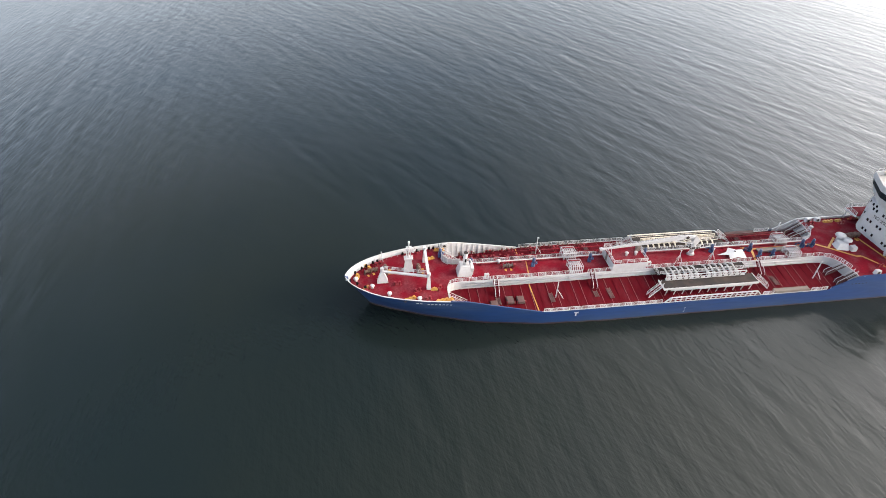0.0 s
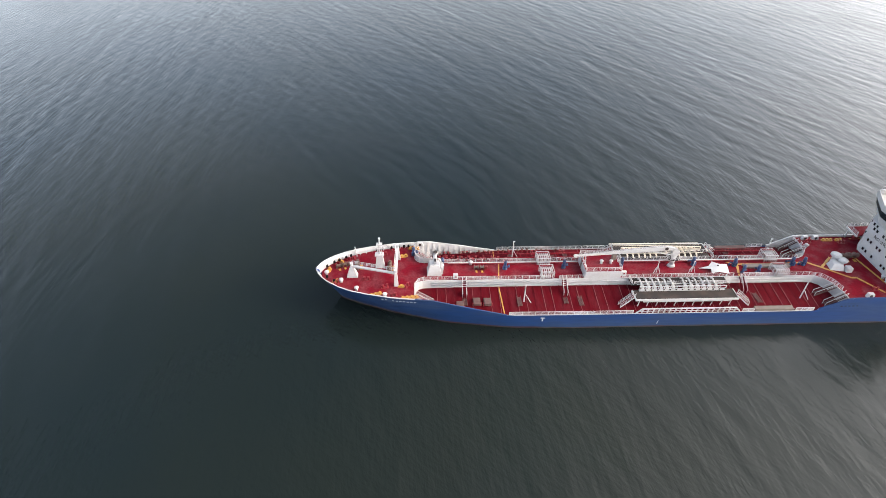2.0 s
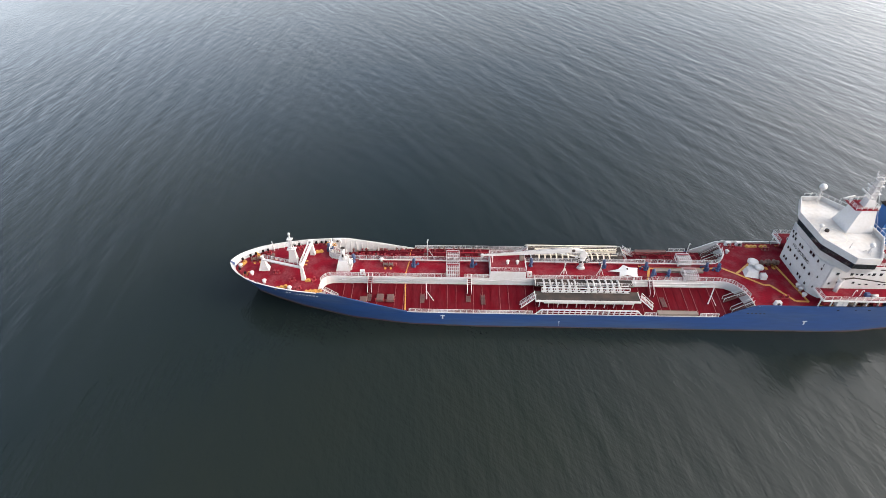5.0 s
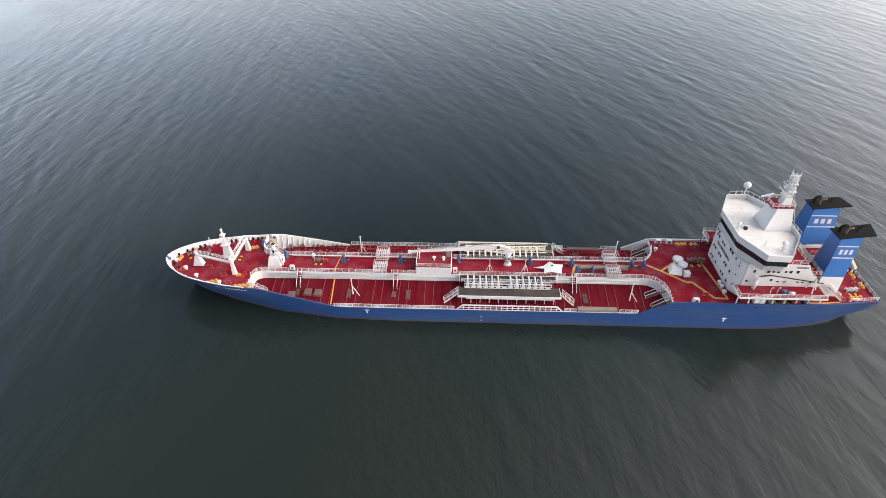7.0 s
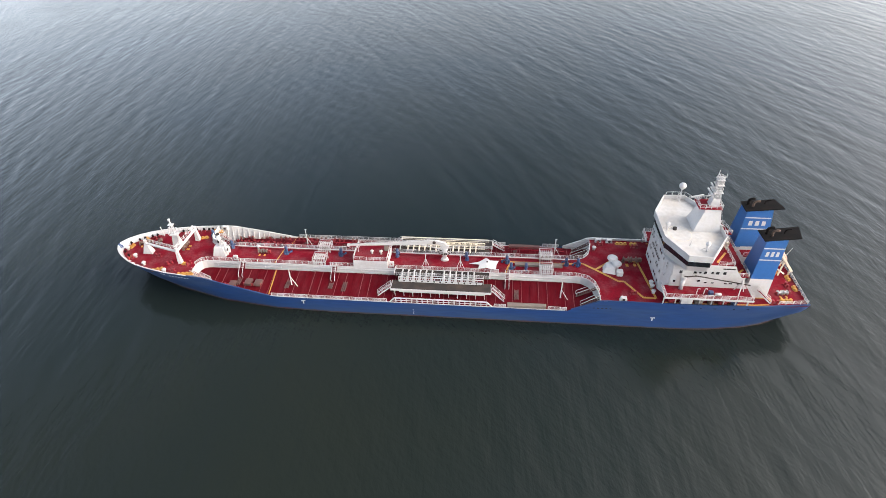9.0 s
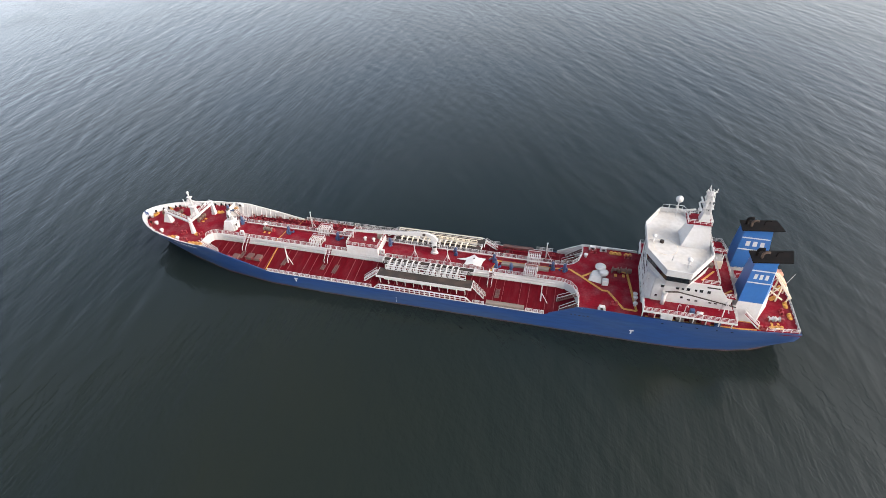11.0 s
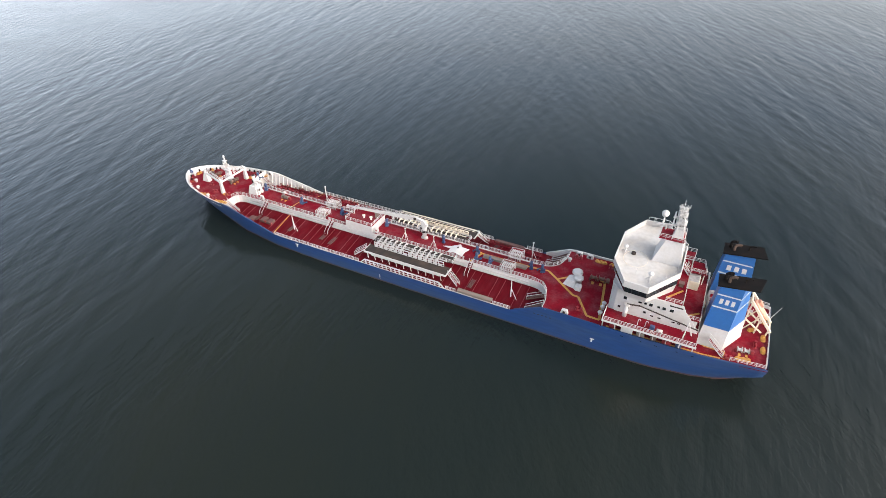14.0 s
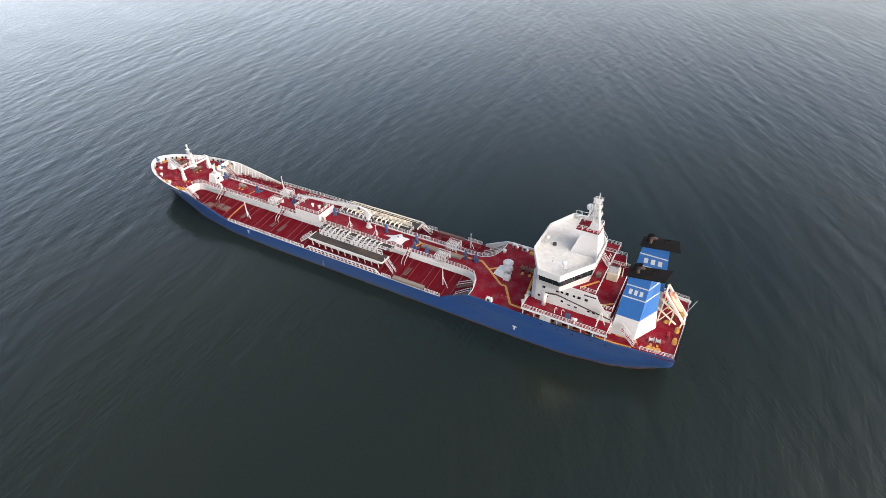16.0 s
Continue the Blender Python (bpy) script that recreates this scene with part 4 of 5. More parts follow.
# cargo manifolds on both sides
def manifold(side):
    # the starboard pipes get the sun's warm light in their colour
    mt = WHITE if side < 0 else SUNLIT_CREAM
    m = thing("cargo_manifold", "row of white cargo pipes behind a dark drip tray on legs" if side < 0 else "row of white cargo pipes coloured as sunlit cream over a drip tray on legs", "manifold", "cargo manifolds")
    bm = B()
    box(bm, (30.2, side * 7.9, 6.12), (21.6, 2.9, 0.10))
    part("drip_tray", bm, GREY, m, "dark grey grated drip tray")
    bm = B()
    box(bm, (30.2, side * 9.38, 6.0), (21.8, 0.12, 0.55), bevel=0.03)
    box(bm, (19.35, side * 7.9, 6.05), (0.12, 2.9, 0.4))
    box(bm, (41.05, side * 7.9, 6.05), (0.12, 2.9, 0.4))
    part("tray_beam", bm, WHITE, m)
    bm = B()
    box(bm, (30.4, side * 9.1, 5.45), (18.6, 0.08, 0.62))
    part("fascia_plate", bm, WHITE, m, "white plate below the tray")
    for x in np.arange(20.2, 41, 1.95):
        bm = B()
        beam(bm, (x, side * 9.3, 5.8), (x, side * 9.0, main_z(x, 9.0)), 0.14, 0.14)
        part("tray_leg", bm, WHITE, m)
    # upper walkway with cross frames
    bm = B()
    box(bm, (30.0, side * 4.2, 6.55), (21.0, 2.3, 0.10))
    part("walkway", bm, GREY, m)
    for k, x in enumerate(np.arange(21.4, 38.5, 1.32)):
        if k == 6:
            continue
        bm = B()
        bent(bm, [(x, side * 3.6, 6.8), (x, side * 4.0, 7.2), (x, side * 4.6, 7.3), (x, side * 5.4, 7.15), (x, side * 5.8, 6.85), (x, side * 6.3, 6.75)], 0.17, 9)
        part("cargo_pipe", bm, mt, m, "", True)
        bm = B()
        rod(bm, (x, side * 6.15, 7.0), (x, side * 6.32, 7.0), 0.36, 12)
        rod(bm, (x, side * 6.6, 7.0), (x, side * 6.75, 7.0), 0.34, 12)
        rod(bm, (x, side * 6.3, 7.0), (x, side * 6.62, 7.0), 0.2, 10)
        part("flange", bm, mt, m)
        bm = B()
        rod(bm, (x + 0.5, side * 5.2, 6.6), (x + 0.5, side * 5.2, 7.45), 0.05, 5)
        rod(bm, (x + 0.5, side * 5.2, 7.40), (x + 0.5, side * 5.2, 7.46), 0.18, 10)
        part("valve_wheel", bm, mt if k % 3 else STEEL, m)
    bm = B()
    box(bm, (30.0, side * 6.85, 6.5), (18.4, 0.08, 0.62))
    part("splash_plate", bm, mt, m)
    for x in np.arange(21.4, 38.9, 1.32):
        bm = B()
        rod(bm, (x + 0.6, side * 6.85, 6.55), (x + 0.6, side * 6.93, 6.55), 0.2, 10)
        part("pipe_hole", bm, GREY, m)
    for y, z in ((6.55, 6.45), (5.3, 6.75), (6.7, 7.35)):
        bm = B()
        box(bm, (30.0, side * y, z), (18.6, 0.16, 0.16))
        part("support_bar", bm, mt, m)
    for x in np.arange(20.8, 40, 1.32):
        bm = B()
        box(bm, (x, side * 6.7, 6.75), (0.14, 0.14, 1.2))
        part("support_post", bm, mt, m)
    railing([(19.6, side * 3.2, 6.6), (19.6, side * 5.3, 6.6)], parent=m, step=1.2)
    railing([(20.0, side * 5.3, 6.6), (40.8, side * 5.3, 6.6), (40.8, side * 3.2, 6.6)], parent=m, step=1.5)
    # heavy fence on the hull edge
    fence = thing("manifold_fence", "heavy white fence along the deck edge", "fence", "manifold fences")
    y = side * 11.0
    bm = B()
    beam(bm, (20.4, y, 5.05), (40.2, y, 5.05), 0.22, 0.2)
    beam(bm, (20.4, y, 5.05), (19.2, y, 3.8), 0.2, 0.2)
    beam(bm, (40.2, y, 5.05), (41.4, y, 3.8), 0.2, 0.2)
    part("top_beam", bm, WHITE, fence)
    bm = B()
    beam(bm, (19.8, y, 4.4), (40.8, y, 4.4), 0.1, 0.1)
    part("middle_beam", bm, WHITE, fence)
    for x in np.arange(20.6, 40.3, 1.15):
        bm = B()
        beam(bm, (x, y, 5.0), (x, y - side * 0.25, 3.7), 0.2, 0.2)
        part("post", bm, WHITE, fence)
    return m


manifold(-1)
manifold(1)
# handling frame over the starboard manifold, its pale colour holding the sunlight
fr = thing("hose_gantry", "steel hose frame coloured as sunlit cream over the starboard manifold", "frame")
bm = B()
beam(bm, (19.0, 9.6, 6.2), (40.0, 9.6, 6.2), 0.18, 0.16)
beam(bm, (19.0, 8.9, 6.15), (40.0, 8.9, 6.15), 0.12, 0.12)
part("top_beam", bm, SUNLIT_CREAM, fr)
for x in np.arange(19.4, 40.2, 2.56):
    bm = B()
    rod(bm, (x, 9.6, 6.2), (x, 9.9, main_z(x, 9.9)), 0.11, 6)
    part("leg", bm, SUNLIT_CREAM, fr)
bm = B()
for y in (8.9, 9.6):
    beam(bm, (40.0, y, 6.2), (43.2, y, 4.1), 0.16, 0.2)
for f in np.linspace(0.1, 0.95, 9):
    beam(bm, (40 + 3.2 * f, 8.9, 6.2 - 2.1 * f), (40 + 3.2 * f, 9.6, 6.2 - 2.1 * f), 0.2, 0.05)
part("ramp_ladder", bm, SUNLIT_CREAM, fr)


# crossing pipe racks
def pipe_rack(x, y):
    r = thing("pipe_rack", "rack of bent white pipes in a frame with red valves", "pipes", "pipe racks", at=(x, y, UP))
    for k in range(6):
        dx = -1.1 + 0.44 * k
        bm = B()
        bent(bm, [(dx, -1.5, -0.2), (dx, -1.5, 1.3), (dx, -1.2, 1.65), (dx, 0.4, 1.65), (dx, 0.7, 1.35), (dx, 0.7, 0)], 0.095, 7)
        part("pipe", bm, WHITE, r, "", True)
        bm = B()
        rod(bm, (dx, -0.4, 0.55), (dx, -0.4, 0.95), 0.15, 8)
        rod(bm, (dx, -0.4, 0), (dx, -0.4, 0.55), 0.07, 6)
        part("valve_body", bm, STEEL if k % 2 else WHITE, r)
        bm = B()
        rod(bm, (dx, 0.3, 1.7), (dx, 0.3, 2.0), 0.06, 6)
        rod(bm, (dx, 0.3, 1.96), (dx, 0.3, 2.02), 0.17, 8)
        part("valve", bm, REDGEAR, r, "red hand wheel valve")
    for z in (0.7, 1.8):
        for yy in (-1.65, 0.85):
            bm = B()
            box(bm, (0, yy, z), (2.9, 0.09, 0.09))
            part("support_bar", bm, WHITE, r)
    for sx in (-1.4, 1.4):
        for z in (0.7, 1.8):
            bm = B()
            box(bm, (sx, -0.4, z), (0.09, 2.5, 0.09))
            part("side_bar", bm, WHITE, r)
        for sy in (-1.65, 0.85):
            bm = B()
            box(bm, (sx, sy, 0.92), (0.11, 0.11, 1.84))
            part("leg", bm, WHITE, r)
    return r


r0 = pipe_rack(2.0, -1.2)
for x, y in ((2.0, 3.4), (53.0, -1.6), (53.2, 3.4)):
    copy_thing(r0, pose(x, y, UP))


# deep-well cargo pumps
def pump():
    p = thing("cargo_pump", "blue cargo pump with motor standing on the red deck", "pump", "cargo pumps", at=(-6.6, 0.6, UP))
    bm = B()
    rod(bm, (0, 0, 0), (0, 0, 0.15), 0.55, 12)
    rod(bm, (0, 0, 0.15), (0, 0, 0.8), 0.34, 12)
    part("base", bm, PUMP, p, "", True)
    bm = B()
    rod(bm, (0, 0, 0.8), (0, 0, 1.7), 0.42, 12)
    rod(bm, (0, 0, 1.7), (0, 0, 1.85), 0.3, 12)
    part("motor", bm, PUMP, p, "blue motor housing", True)
    bm = B()
    bent(bm, [(0.2, 0, 0.5), (0.9, 0, 0.5), (1.05, 0.2, 0.4), (1.05, 0.8, 0.3)], 0.17, 8)
    rod(bm, (1.05, 0.7, 0.3), (1.05, 0.8, 0.3), 0.3, 10)
    part("outlet", bm, PUMP, p)
    bm = B()
    box(bm, (-0.5, -0.3, 0.5), (0.35, 0.5, 0.9), bevel=0.05)
    part("valve_block", bm, PUMP, p)
    return p


p0 = pump()
p0.scale = (0.85, 0.85, 1.15)
for i, (x, y) in enumerate(((6.3, 0.8), (19.3, 1.4), (35.3, 1.2), (44.4, 0.6), (45.3, -1.8), (48.6, -1.8), (57.6, 0.7), (60.2, 0.6), (-26.4, 5.9), (-20.2, 2.0))):
    copy_thing(p0, pose(x, y, UP, 0, 0, 47 * i % 180))


# mooring winches
def winch(at, turn, frame_mat, drum_mat, label):
    w = thing("mooring_winch", label, "winch", "mooring winches", at=at)
    w.rotation_euler = (0, 0, radians(turn))
    w.scale = (0.68, 0.68, 0.72)
    for x in (-0.9, 0.9):
        bm = B()
        rod(bm, (x - 0.55, 0, 0.85), (x + 0.55, 0, 0.85), 0.42, 14)
        for e in (-0.58, 0.58):
            rod(bm, (x + e - 0.05, 0, 0.85), (x + e + 0.05, 0, 0.85), 0.78, 16)
        part("drum", bm, drum_mat, w, "", True)
    for x in (-1.7, 0.0, 1.7):
        bm = B()
        loft(bm, [[(x - 0.08, -0.55, 0), (x - 0.08, 0.55, 0), (x - 0.08, 0.2, 1.1), (x - 0.08, -0.2, 1.1)], [(x + 0.08, -0.55, 0), (x + 0.08, 0.55, 0), (x + 0.08, 0.2, 1.1), (x + 0.08, -0.2, 1.1)]])
        part("bearing_stand", bm, frame_mat, w)
    bm = B()
    box(bm, (2.3, 0, 0.7), (0.8, 0.8, 1.1), bevel=0.08)
    part("motor", bm, frame_mat, w)
    for x in (-0.9, 0.9):
        bm = B()
        box(bm, (x, -1.25, 0.08), (0.6, 0.9, 0.14))
        part("brake_bed", bm, YELLOW, w)
    return w


winch((-12.3, 0.6, UP), 0, REDGEAR, BEIGE, "mooring winch with pale drums and yellow brake beds")
winch((72.0, 2.9, UP), 5, BROWN, BROWN, "brown mooring winch on the poop").scale = (0.95, 0.95, 0.85)
winch((-42.0, 2.0, UP), 20, BROWN, STEEL, "brown anchor windlass at the bow")
winch((-38.6, 1.8, UP), 90, BROWN, BROWN, "brown anchor windlass at the bow")
winch((-31.6, 1.3, UP), 90, BROWN, BROWN, "brown mooring winch between the gantry legs")
winch((101.6, -6.0, UP), 8, REDGEAR, WHITE, "red mooring winch with pale drums at the stern")
winch((101.6, 6.2, UP), -8, REDGEAR, WHITE, "red mooring winch with pale drums at the stern")


def bollard(x, y, z, turn, material=None):
    b = thing("bollard", "red twin bollard on the deck", "bollard", "bollards", at=(x, y, z))
    b.rotation_euler = (0, 0, radians(turn))
    bm = B()
    box(bm, (0, 0, 0.05), (1.6, 0.6, 0.1))
    part("base", bm, REDGEAR, b)
    for s in (-0.45, 0.45):
        bm = B()
        rod(bm, (s, 0, 0.1), (s, 0, 0.75), 0.2, 10)
        rod(bm, (s, 0, 0.72), (s, 0, 0.82), 0.27, 10)
        part("post", bm, REDGEAR, b)
    return b


b0 = bollard(-36.4, -2.4, UP, 0)
for x, y, t in ((-32.4, -4.9, 20), (-27.9, -4.8, 60), (-33.0, 6.0, 10), (-30.6, -7.6, 20), (-42.5, -3.6, 45), (66.2, 9.0, 0), (71.0, -8.0, 0), (74.0, 8.4, 0), (99.2, -8.8, 0), (103.6, -3.2, 90), (103.8, 3.2, 90), (99.4, 8.7, 0), (-40.0, 4.4, 30)):
    copy_thing(b0, pose(x, y, UP, 0, 0, t))
for i in range(9):
    copy_thing(b0, pose(-21.0 + 1.7 * i, 7.4 - 0.1 * i, main_z(-16, 7.2), 0, 0, 30 * i % 90))
for x in (-19.0, -14.6, -9.5, -4.0, 1.5, 8.0):
    copy_thing(b0, pose(x, 9.4, main_z(x, 9.4), 0, 0, 0))


def pad(x, y, turn, n):
    p = thing("roller_fairlead", "worn yellow roller fairlead bed by the bulwark", "fairlead", "roller fairleads", at=(x, y, UP))
    p.rotation_euler = (0, 0, radians(turn))
    bm = B()
    long = 0.95 * n if n > 1 else 1.5
    rim = [(long / 2 * math.copysign(abs(math.cos(a)) ** 0.6, math.cos(a)), 0.48 * math.copysign(abs(math.sin(a)) ** 0.7, math.sin(a))) for a in np.linspace(0, 2 * math.pi, 18, endpoint=False)]
    prism(bm, rim, 0, 0.16, [(u * 0.94, v * 0.9) for u, v in rim])
    part("bed", bm, YELLOW, p)
    for i in range(n):
        bm = B()
        c = (i - (n - 1) / 2) * 0.9
        rod(bm, (c, 0, 0.16), (c, 0, 0.40), 0.24, 10, 0.20)
        rod(bm, (c, 0, 0.40), (c, 0, 0.46), 0.30, 10)
        part("roller", bm, YELLOW, p)
    return p


for x, y, t, n in ((-44.6, 0.9, 80, 2), (-42.8, -2.9, 40, 2), (-34.2, -7.1, 22, 3), (-27.3, -8.2, 8, 4), (-28.6, 5.4, 15, 2), (-26.4, 8.2, -6, 3), (-29.0, -4.7, 0, 1), (71.2, 9.6, 0, 3), (74.0, 9.6, 0, 2), (102.8, 1.1, 40, 2), (104.9, -0.6, 90, 2), (105.0, -4.0, 90, 2), (101.8, -7.9, 5, 3), (104.9, 4.6, 90, 2), (-42.4, 3.9, -40, 2)):
    pad(x, y, t, n)


def drum_vent(x, y, z, r=0.35, h=0.7):
    v = thing("mushroom_vent", "white mushroom ventilator on the deck", "ventilator", "ventilators", at=(x, y, z))
    bm = B()
    rod(bm, (0, 0, 0), (0, 0, h), r * 0.6, 10)
    part("neck", bm, WHITE, v, "", True)
    bm = B()
    bmesh.ops.create_uvsphere(bm, u_segments=12, v_segments=6, radius=r, matrix=pose(0, 0, h) @ Matrix.Diagonal((1, 1, 0.65, 1)))
    part("cap", bm, WHITE, v, "", True)
    return v


v0 = drum_vent(-41.6, -3.0, UP, 0.5)
for x, y in ((-32.3, -7.7), (-38.2, -5.6), (-44.9, -0.4), (75.2, -4.4), (75.2, -5.6), (75.1, -7.4), (-14.0, 2.2), (64.6, 7.0)):
    copy_thing(v0, pose(x, y, UP))

# openings with white housings in the poop bulwark
for x, side in ((68.5, -1), (68.5, 1), (66.0, 1), (-25.0, 1)):
    c = thing("mooring_chock", "white framed chock at the deck edge", "chock", "chocks", at=(x, side * 10.1 if x > 0 else side * 9.3, UP))
    bm = B()
    loft(bm, [[(-0.8, -0.35, 0), (0.8, -0.35, 0), (0.8, 0.35, 0), (-0.8, 0.35, 0)], [(-0.55, -0.35, 0.95), (0.55, -0.35, 0.95), (0.55, 0.35, 0.95), (-0.55, 0.35, 0.95)]])
    part("housing", bm, WHITE, c)
    bm = B()
    rod(bm, (0, -0.4, 0.45), (0, 0.4, 0.45), 0.32, 12)
    part("mouth", bm, GREY, c)


# light poles
def light_pole():
    p = thing("light_pole", "slim white light pole with a slanting stay", "pole", "light poles", at=(-3.5, -7.3, main_z(-3.5, 7.3)))
    bm = B()
    rod(bm, (0, 0, 0), (0, 0, 4.7), 0.13, 8, 0.10)
    part("pole", bm, WHITE, p)
    bm = B()
    rod(bm, (1.5, -0.5, 0), (0.05, 0, 2.3), 0.07, 6)
    part("stay", bm, WHITE, p)
    bm = B()
    box(bm, (0.1, 0, 4.75), (0.4, 0.18, 0.14))
    part("lamp_head", bm, WHITE, p)
    return p


l0 = light_pole()
for x, y in ((-3.9, 7.4), (56.0, -7.5), (55.7, 7.2)):
    copy_thing(l0, pose(x, y, main_z(x, abs(y))))
for x, y in ((26.2, -1.3), (34.0, -1.3)):
    k = thing("tripod_pole", "white tripod lamp pole on the trunk deck", "pole", "tripod poles", at=(x, y, UP))
    bm = B()
    rod(bm, (0, 0, 0), (0, 0, 2.9), 0.09, 8, 0.07)
    part("pole", bm, WHITE, k)
    for dx, dy in ((-0.75, -0.3), (0.75, -0.3), (0, 0.8)):
        bm = B()
        rod(bm, (dx, dy, 0), (0, 0, 1.9), 0.06, 6)
        part("leg", bm, WHITE, k)
    bm = B()
    box(bm, (0, 0, 2.95), (0.34, 0.2, 0.16), bevel=0.03)
    part("lamp_head", bm, WHITE, k)

# forecastle gantry, a raised walkway on three legs
ga = thing("forecastle_gantry", "white raised walkway on tapered legs over the forecastle", "gantry")
for c, s0, s1, h in (((-39.4, -1.0), (1.15, 0.7), (0.32, 0.3), 2.6), ((-30.1, -4.3), (0.46, 0.4), (0.26, 0.26), 3.3), ((-29.9, 4.6), (0.55, 0.5), (0.26, 0.26), 3.1)):
    bm = B()
    sq = lambda s: [(c[0] + a * s[0], c[1] + b * s[1]) for a, b in ((-1, -1), (1, -1), (1, 1), (-1, 1))]
    prism(bm, sq([v for v in s0]), UP, UP + h, sq(s1))
    part("leg", bm, WHITE, ga)
for a, b in (((-39.4, -1.0, 9.3), (-30.1, -4.3, 9.9)), ((-30.1, -4.3, 9.9), (-29.9, 4.6, 9.75))):
    bm = B()
    beam(bm, a, b, 0.55, 0.3)
    part("walkway", bm, WHITE, ga)
    d = (Vector(b) - Vector(a)).normalized()
    sd = Vector((-d.y, d.x, 0)) * 0.36
    railing([Vector(a) + sd + Vector((0, 0, .2)), Vector(b) + sd + Vector((0, 0, .2))], parent=ga, step=1.1, height=0.9)
for c in ((-30.1, -4.3, 10.1), (-29.9, 4.6, 9.8), (-39.4, -1.0, 9.5)):
    bm = B()
    rod(bm, c, (c[0], c[1], c[2] + 0.7), 0.36, 12)
    part("fairlead_head", bm, WHITE, ga)

# foremast
fm_ = thing("foremast", "white foremast with lamps on a broad tapered foot", "mast", at=(-33.7, 2.1, UP))
fm_.scale = (1.0, 1.0, 1.2)
bm = B()
prism(bm, [(-1.0, -0.7), (1.0, -0.7), (1.0, 0.7), (-1.0, 0.7)], 0, 2.6, [(-0.6, -0.4), (0.6, -0.4), (0.6, 0.4), (-0.6, 0.4)])
box(bm, (0, 0, 2.75), (1.9, 1.3, 0.18))
part("foot", bm, WHITE, fm_)
bm = B()
rod(bm, (0, 0, 2.8), (0.1, -0.3, 6.2), 0.2, 10, 0.15)
for s in (-0.5, 0.5):
    rod(bm, (s, 0, 2.8), (0.1 + s * 0.7, -0.3, 5.2), 0.08, 6)
part("pole", bm, WHITE, fm_)
bm = B()
box(bm, (0.1, -0.3, 5.2), (1.2, 0.9, 0.12))
rod(bm, (-0.5, -0.3, 4.2), (1.0, -0.3, 4.2), 0.06, 6)
box(bm, (-0.6, -0.3, 4.3), (0.35, 0.35, 0.4))
box(bm, (1.0, -0.3, 4.3), (0.35, 0.35, 0.4))
part("lamp_platform", bm, WHITE, fm_)
bm = B()
box(bm, (0.1, -0.3, 6.3), (0.4, 0.55, 0.45), bevel=0.08)
part("mast_lamp", bm, WHITE, fm_)
bm = B()
rod(bm, (0.1, -0.3, 6.4), (4.5, 1.8, 0.2), 0.025, 4)
part("stay", bm, GREY, fm_)
fl = thing("jack_staff", "short white flag staff at the bow bulwark", "pole", at=(-39.0, 5.6, UP))
bm = B()
rod(bm, (0, 0, 0), (-0.3, 0.1, 2.6), 0.13, 8, 0.09)
part("staff", bm, WHITE, fl)

# vent tower and store crane aft of the forecastle
vt = thing("vent_tower", "white tapered vent tower with a round top", "ventilator", at=(-22.0, -0.1, UP))
bm = B()
prism(bm, [(-1.6, -1.4), (1.5, -1.4), (1.5, 1.4), (-1.6, 1.4)], 0, 2.4, [(-1.0, -1.0), (1.0, -1.0), (1.0, 1.0), (-1.0, 1.0)])
part("foot", bm, WHITE, vt)
bm = B()
rod(bm, (0, 0, 2.2), (0.15, 0.1, 5.3), 0.46, 18, 0.42)
rod(bm, (0.15, 0.1, 4.95), (0.15, 0.1, 5.3), 0.48, 18, 0.56)
part("shaft", bm, WHITE, vt, "", True)
bm = B()
rod(bm, (0.15, 0.1, 5.3), (0.15, 0.1, 5.38), 0.48, 18)
part("grille", bm, GREY, vt)
bm = B()
box(bm, (1.6, 0.2, 1.2), (0.7, 0.9, 1.4), bevel=0.1)
part("locker", bm, WHITE, vt)
bm = B()
box(bm, (0.1, -0.42, 3.6), (0.36, 0.2, 0.8), bevel=0.06)
part("port_cover", bm, BLACK, vt, "dark oval port in the shaft")
bm = B()
bent(bm, [(1.3, -0.4, 0), (1.3, -0.4, 3.2), (1.1, -0.3, 3.7), (0.6, -0.1, 3.8)], 0.16, 8)
part("vent_pipe", bm, WHITE, vt, "", True)
for y in (-0.6, 0.55):
    bm = B()
    rod(bm, (1.3, y, 1.6), (1.9, y, 1.6), 0.38, 16, 0.46)
    box(bm, (1.6, y, 0.62), (0.45, 0.6, 1.24), bevel=0.06)
    fan = part("fan_housing", bm, WHITE, vt, "white fan housing with a round mouth")
    bm = B()
    rod(bm, (1.85, y, 1.6), (1.92, y, 1.6), 0.36, 16)
    part("fan_mouth", bm, GREY, fan)

# red tank vents in a row along the starboard main deck
def tank_vent():
    v = thing("tank_vent", "red tank vent with a brown cap on the main deck", "vent", "tank vents", at=(-21.5, 9.0, main_z(-21.5, 9.0)))
    bm = B()
    rod(bm, (0, 0, 0), (0, 0, 0.8), 0.16, 8)
    part("neck", bm, REDGEAR, v)
    bm = B()
    rod(bm, (0, 0, 0.78), (0, 0, 1.05), 0.28, 10, 0.2)
    part("cap", bm, BROWN, v)
    return v


tv0 = tank_vent()
for k in range(1, 27):
    x = -21.5 + 1.13 * k
    y = min(half(x), inner(x, MAIN)) - 1.1 - 0.15 * (k % 3)
    m = pose(x, y, main_z(x, y), 0, 0, 40 * k)
    if k % 4:
        copy_thing(tv0, m)
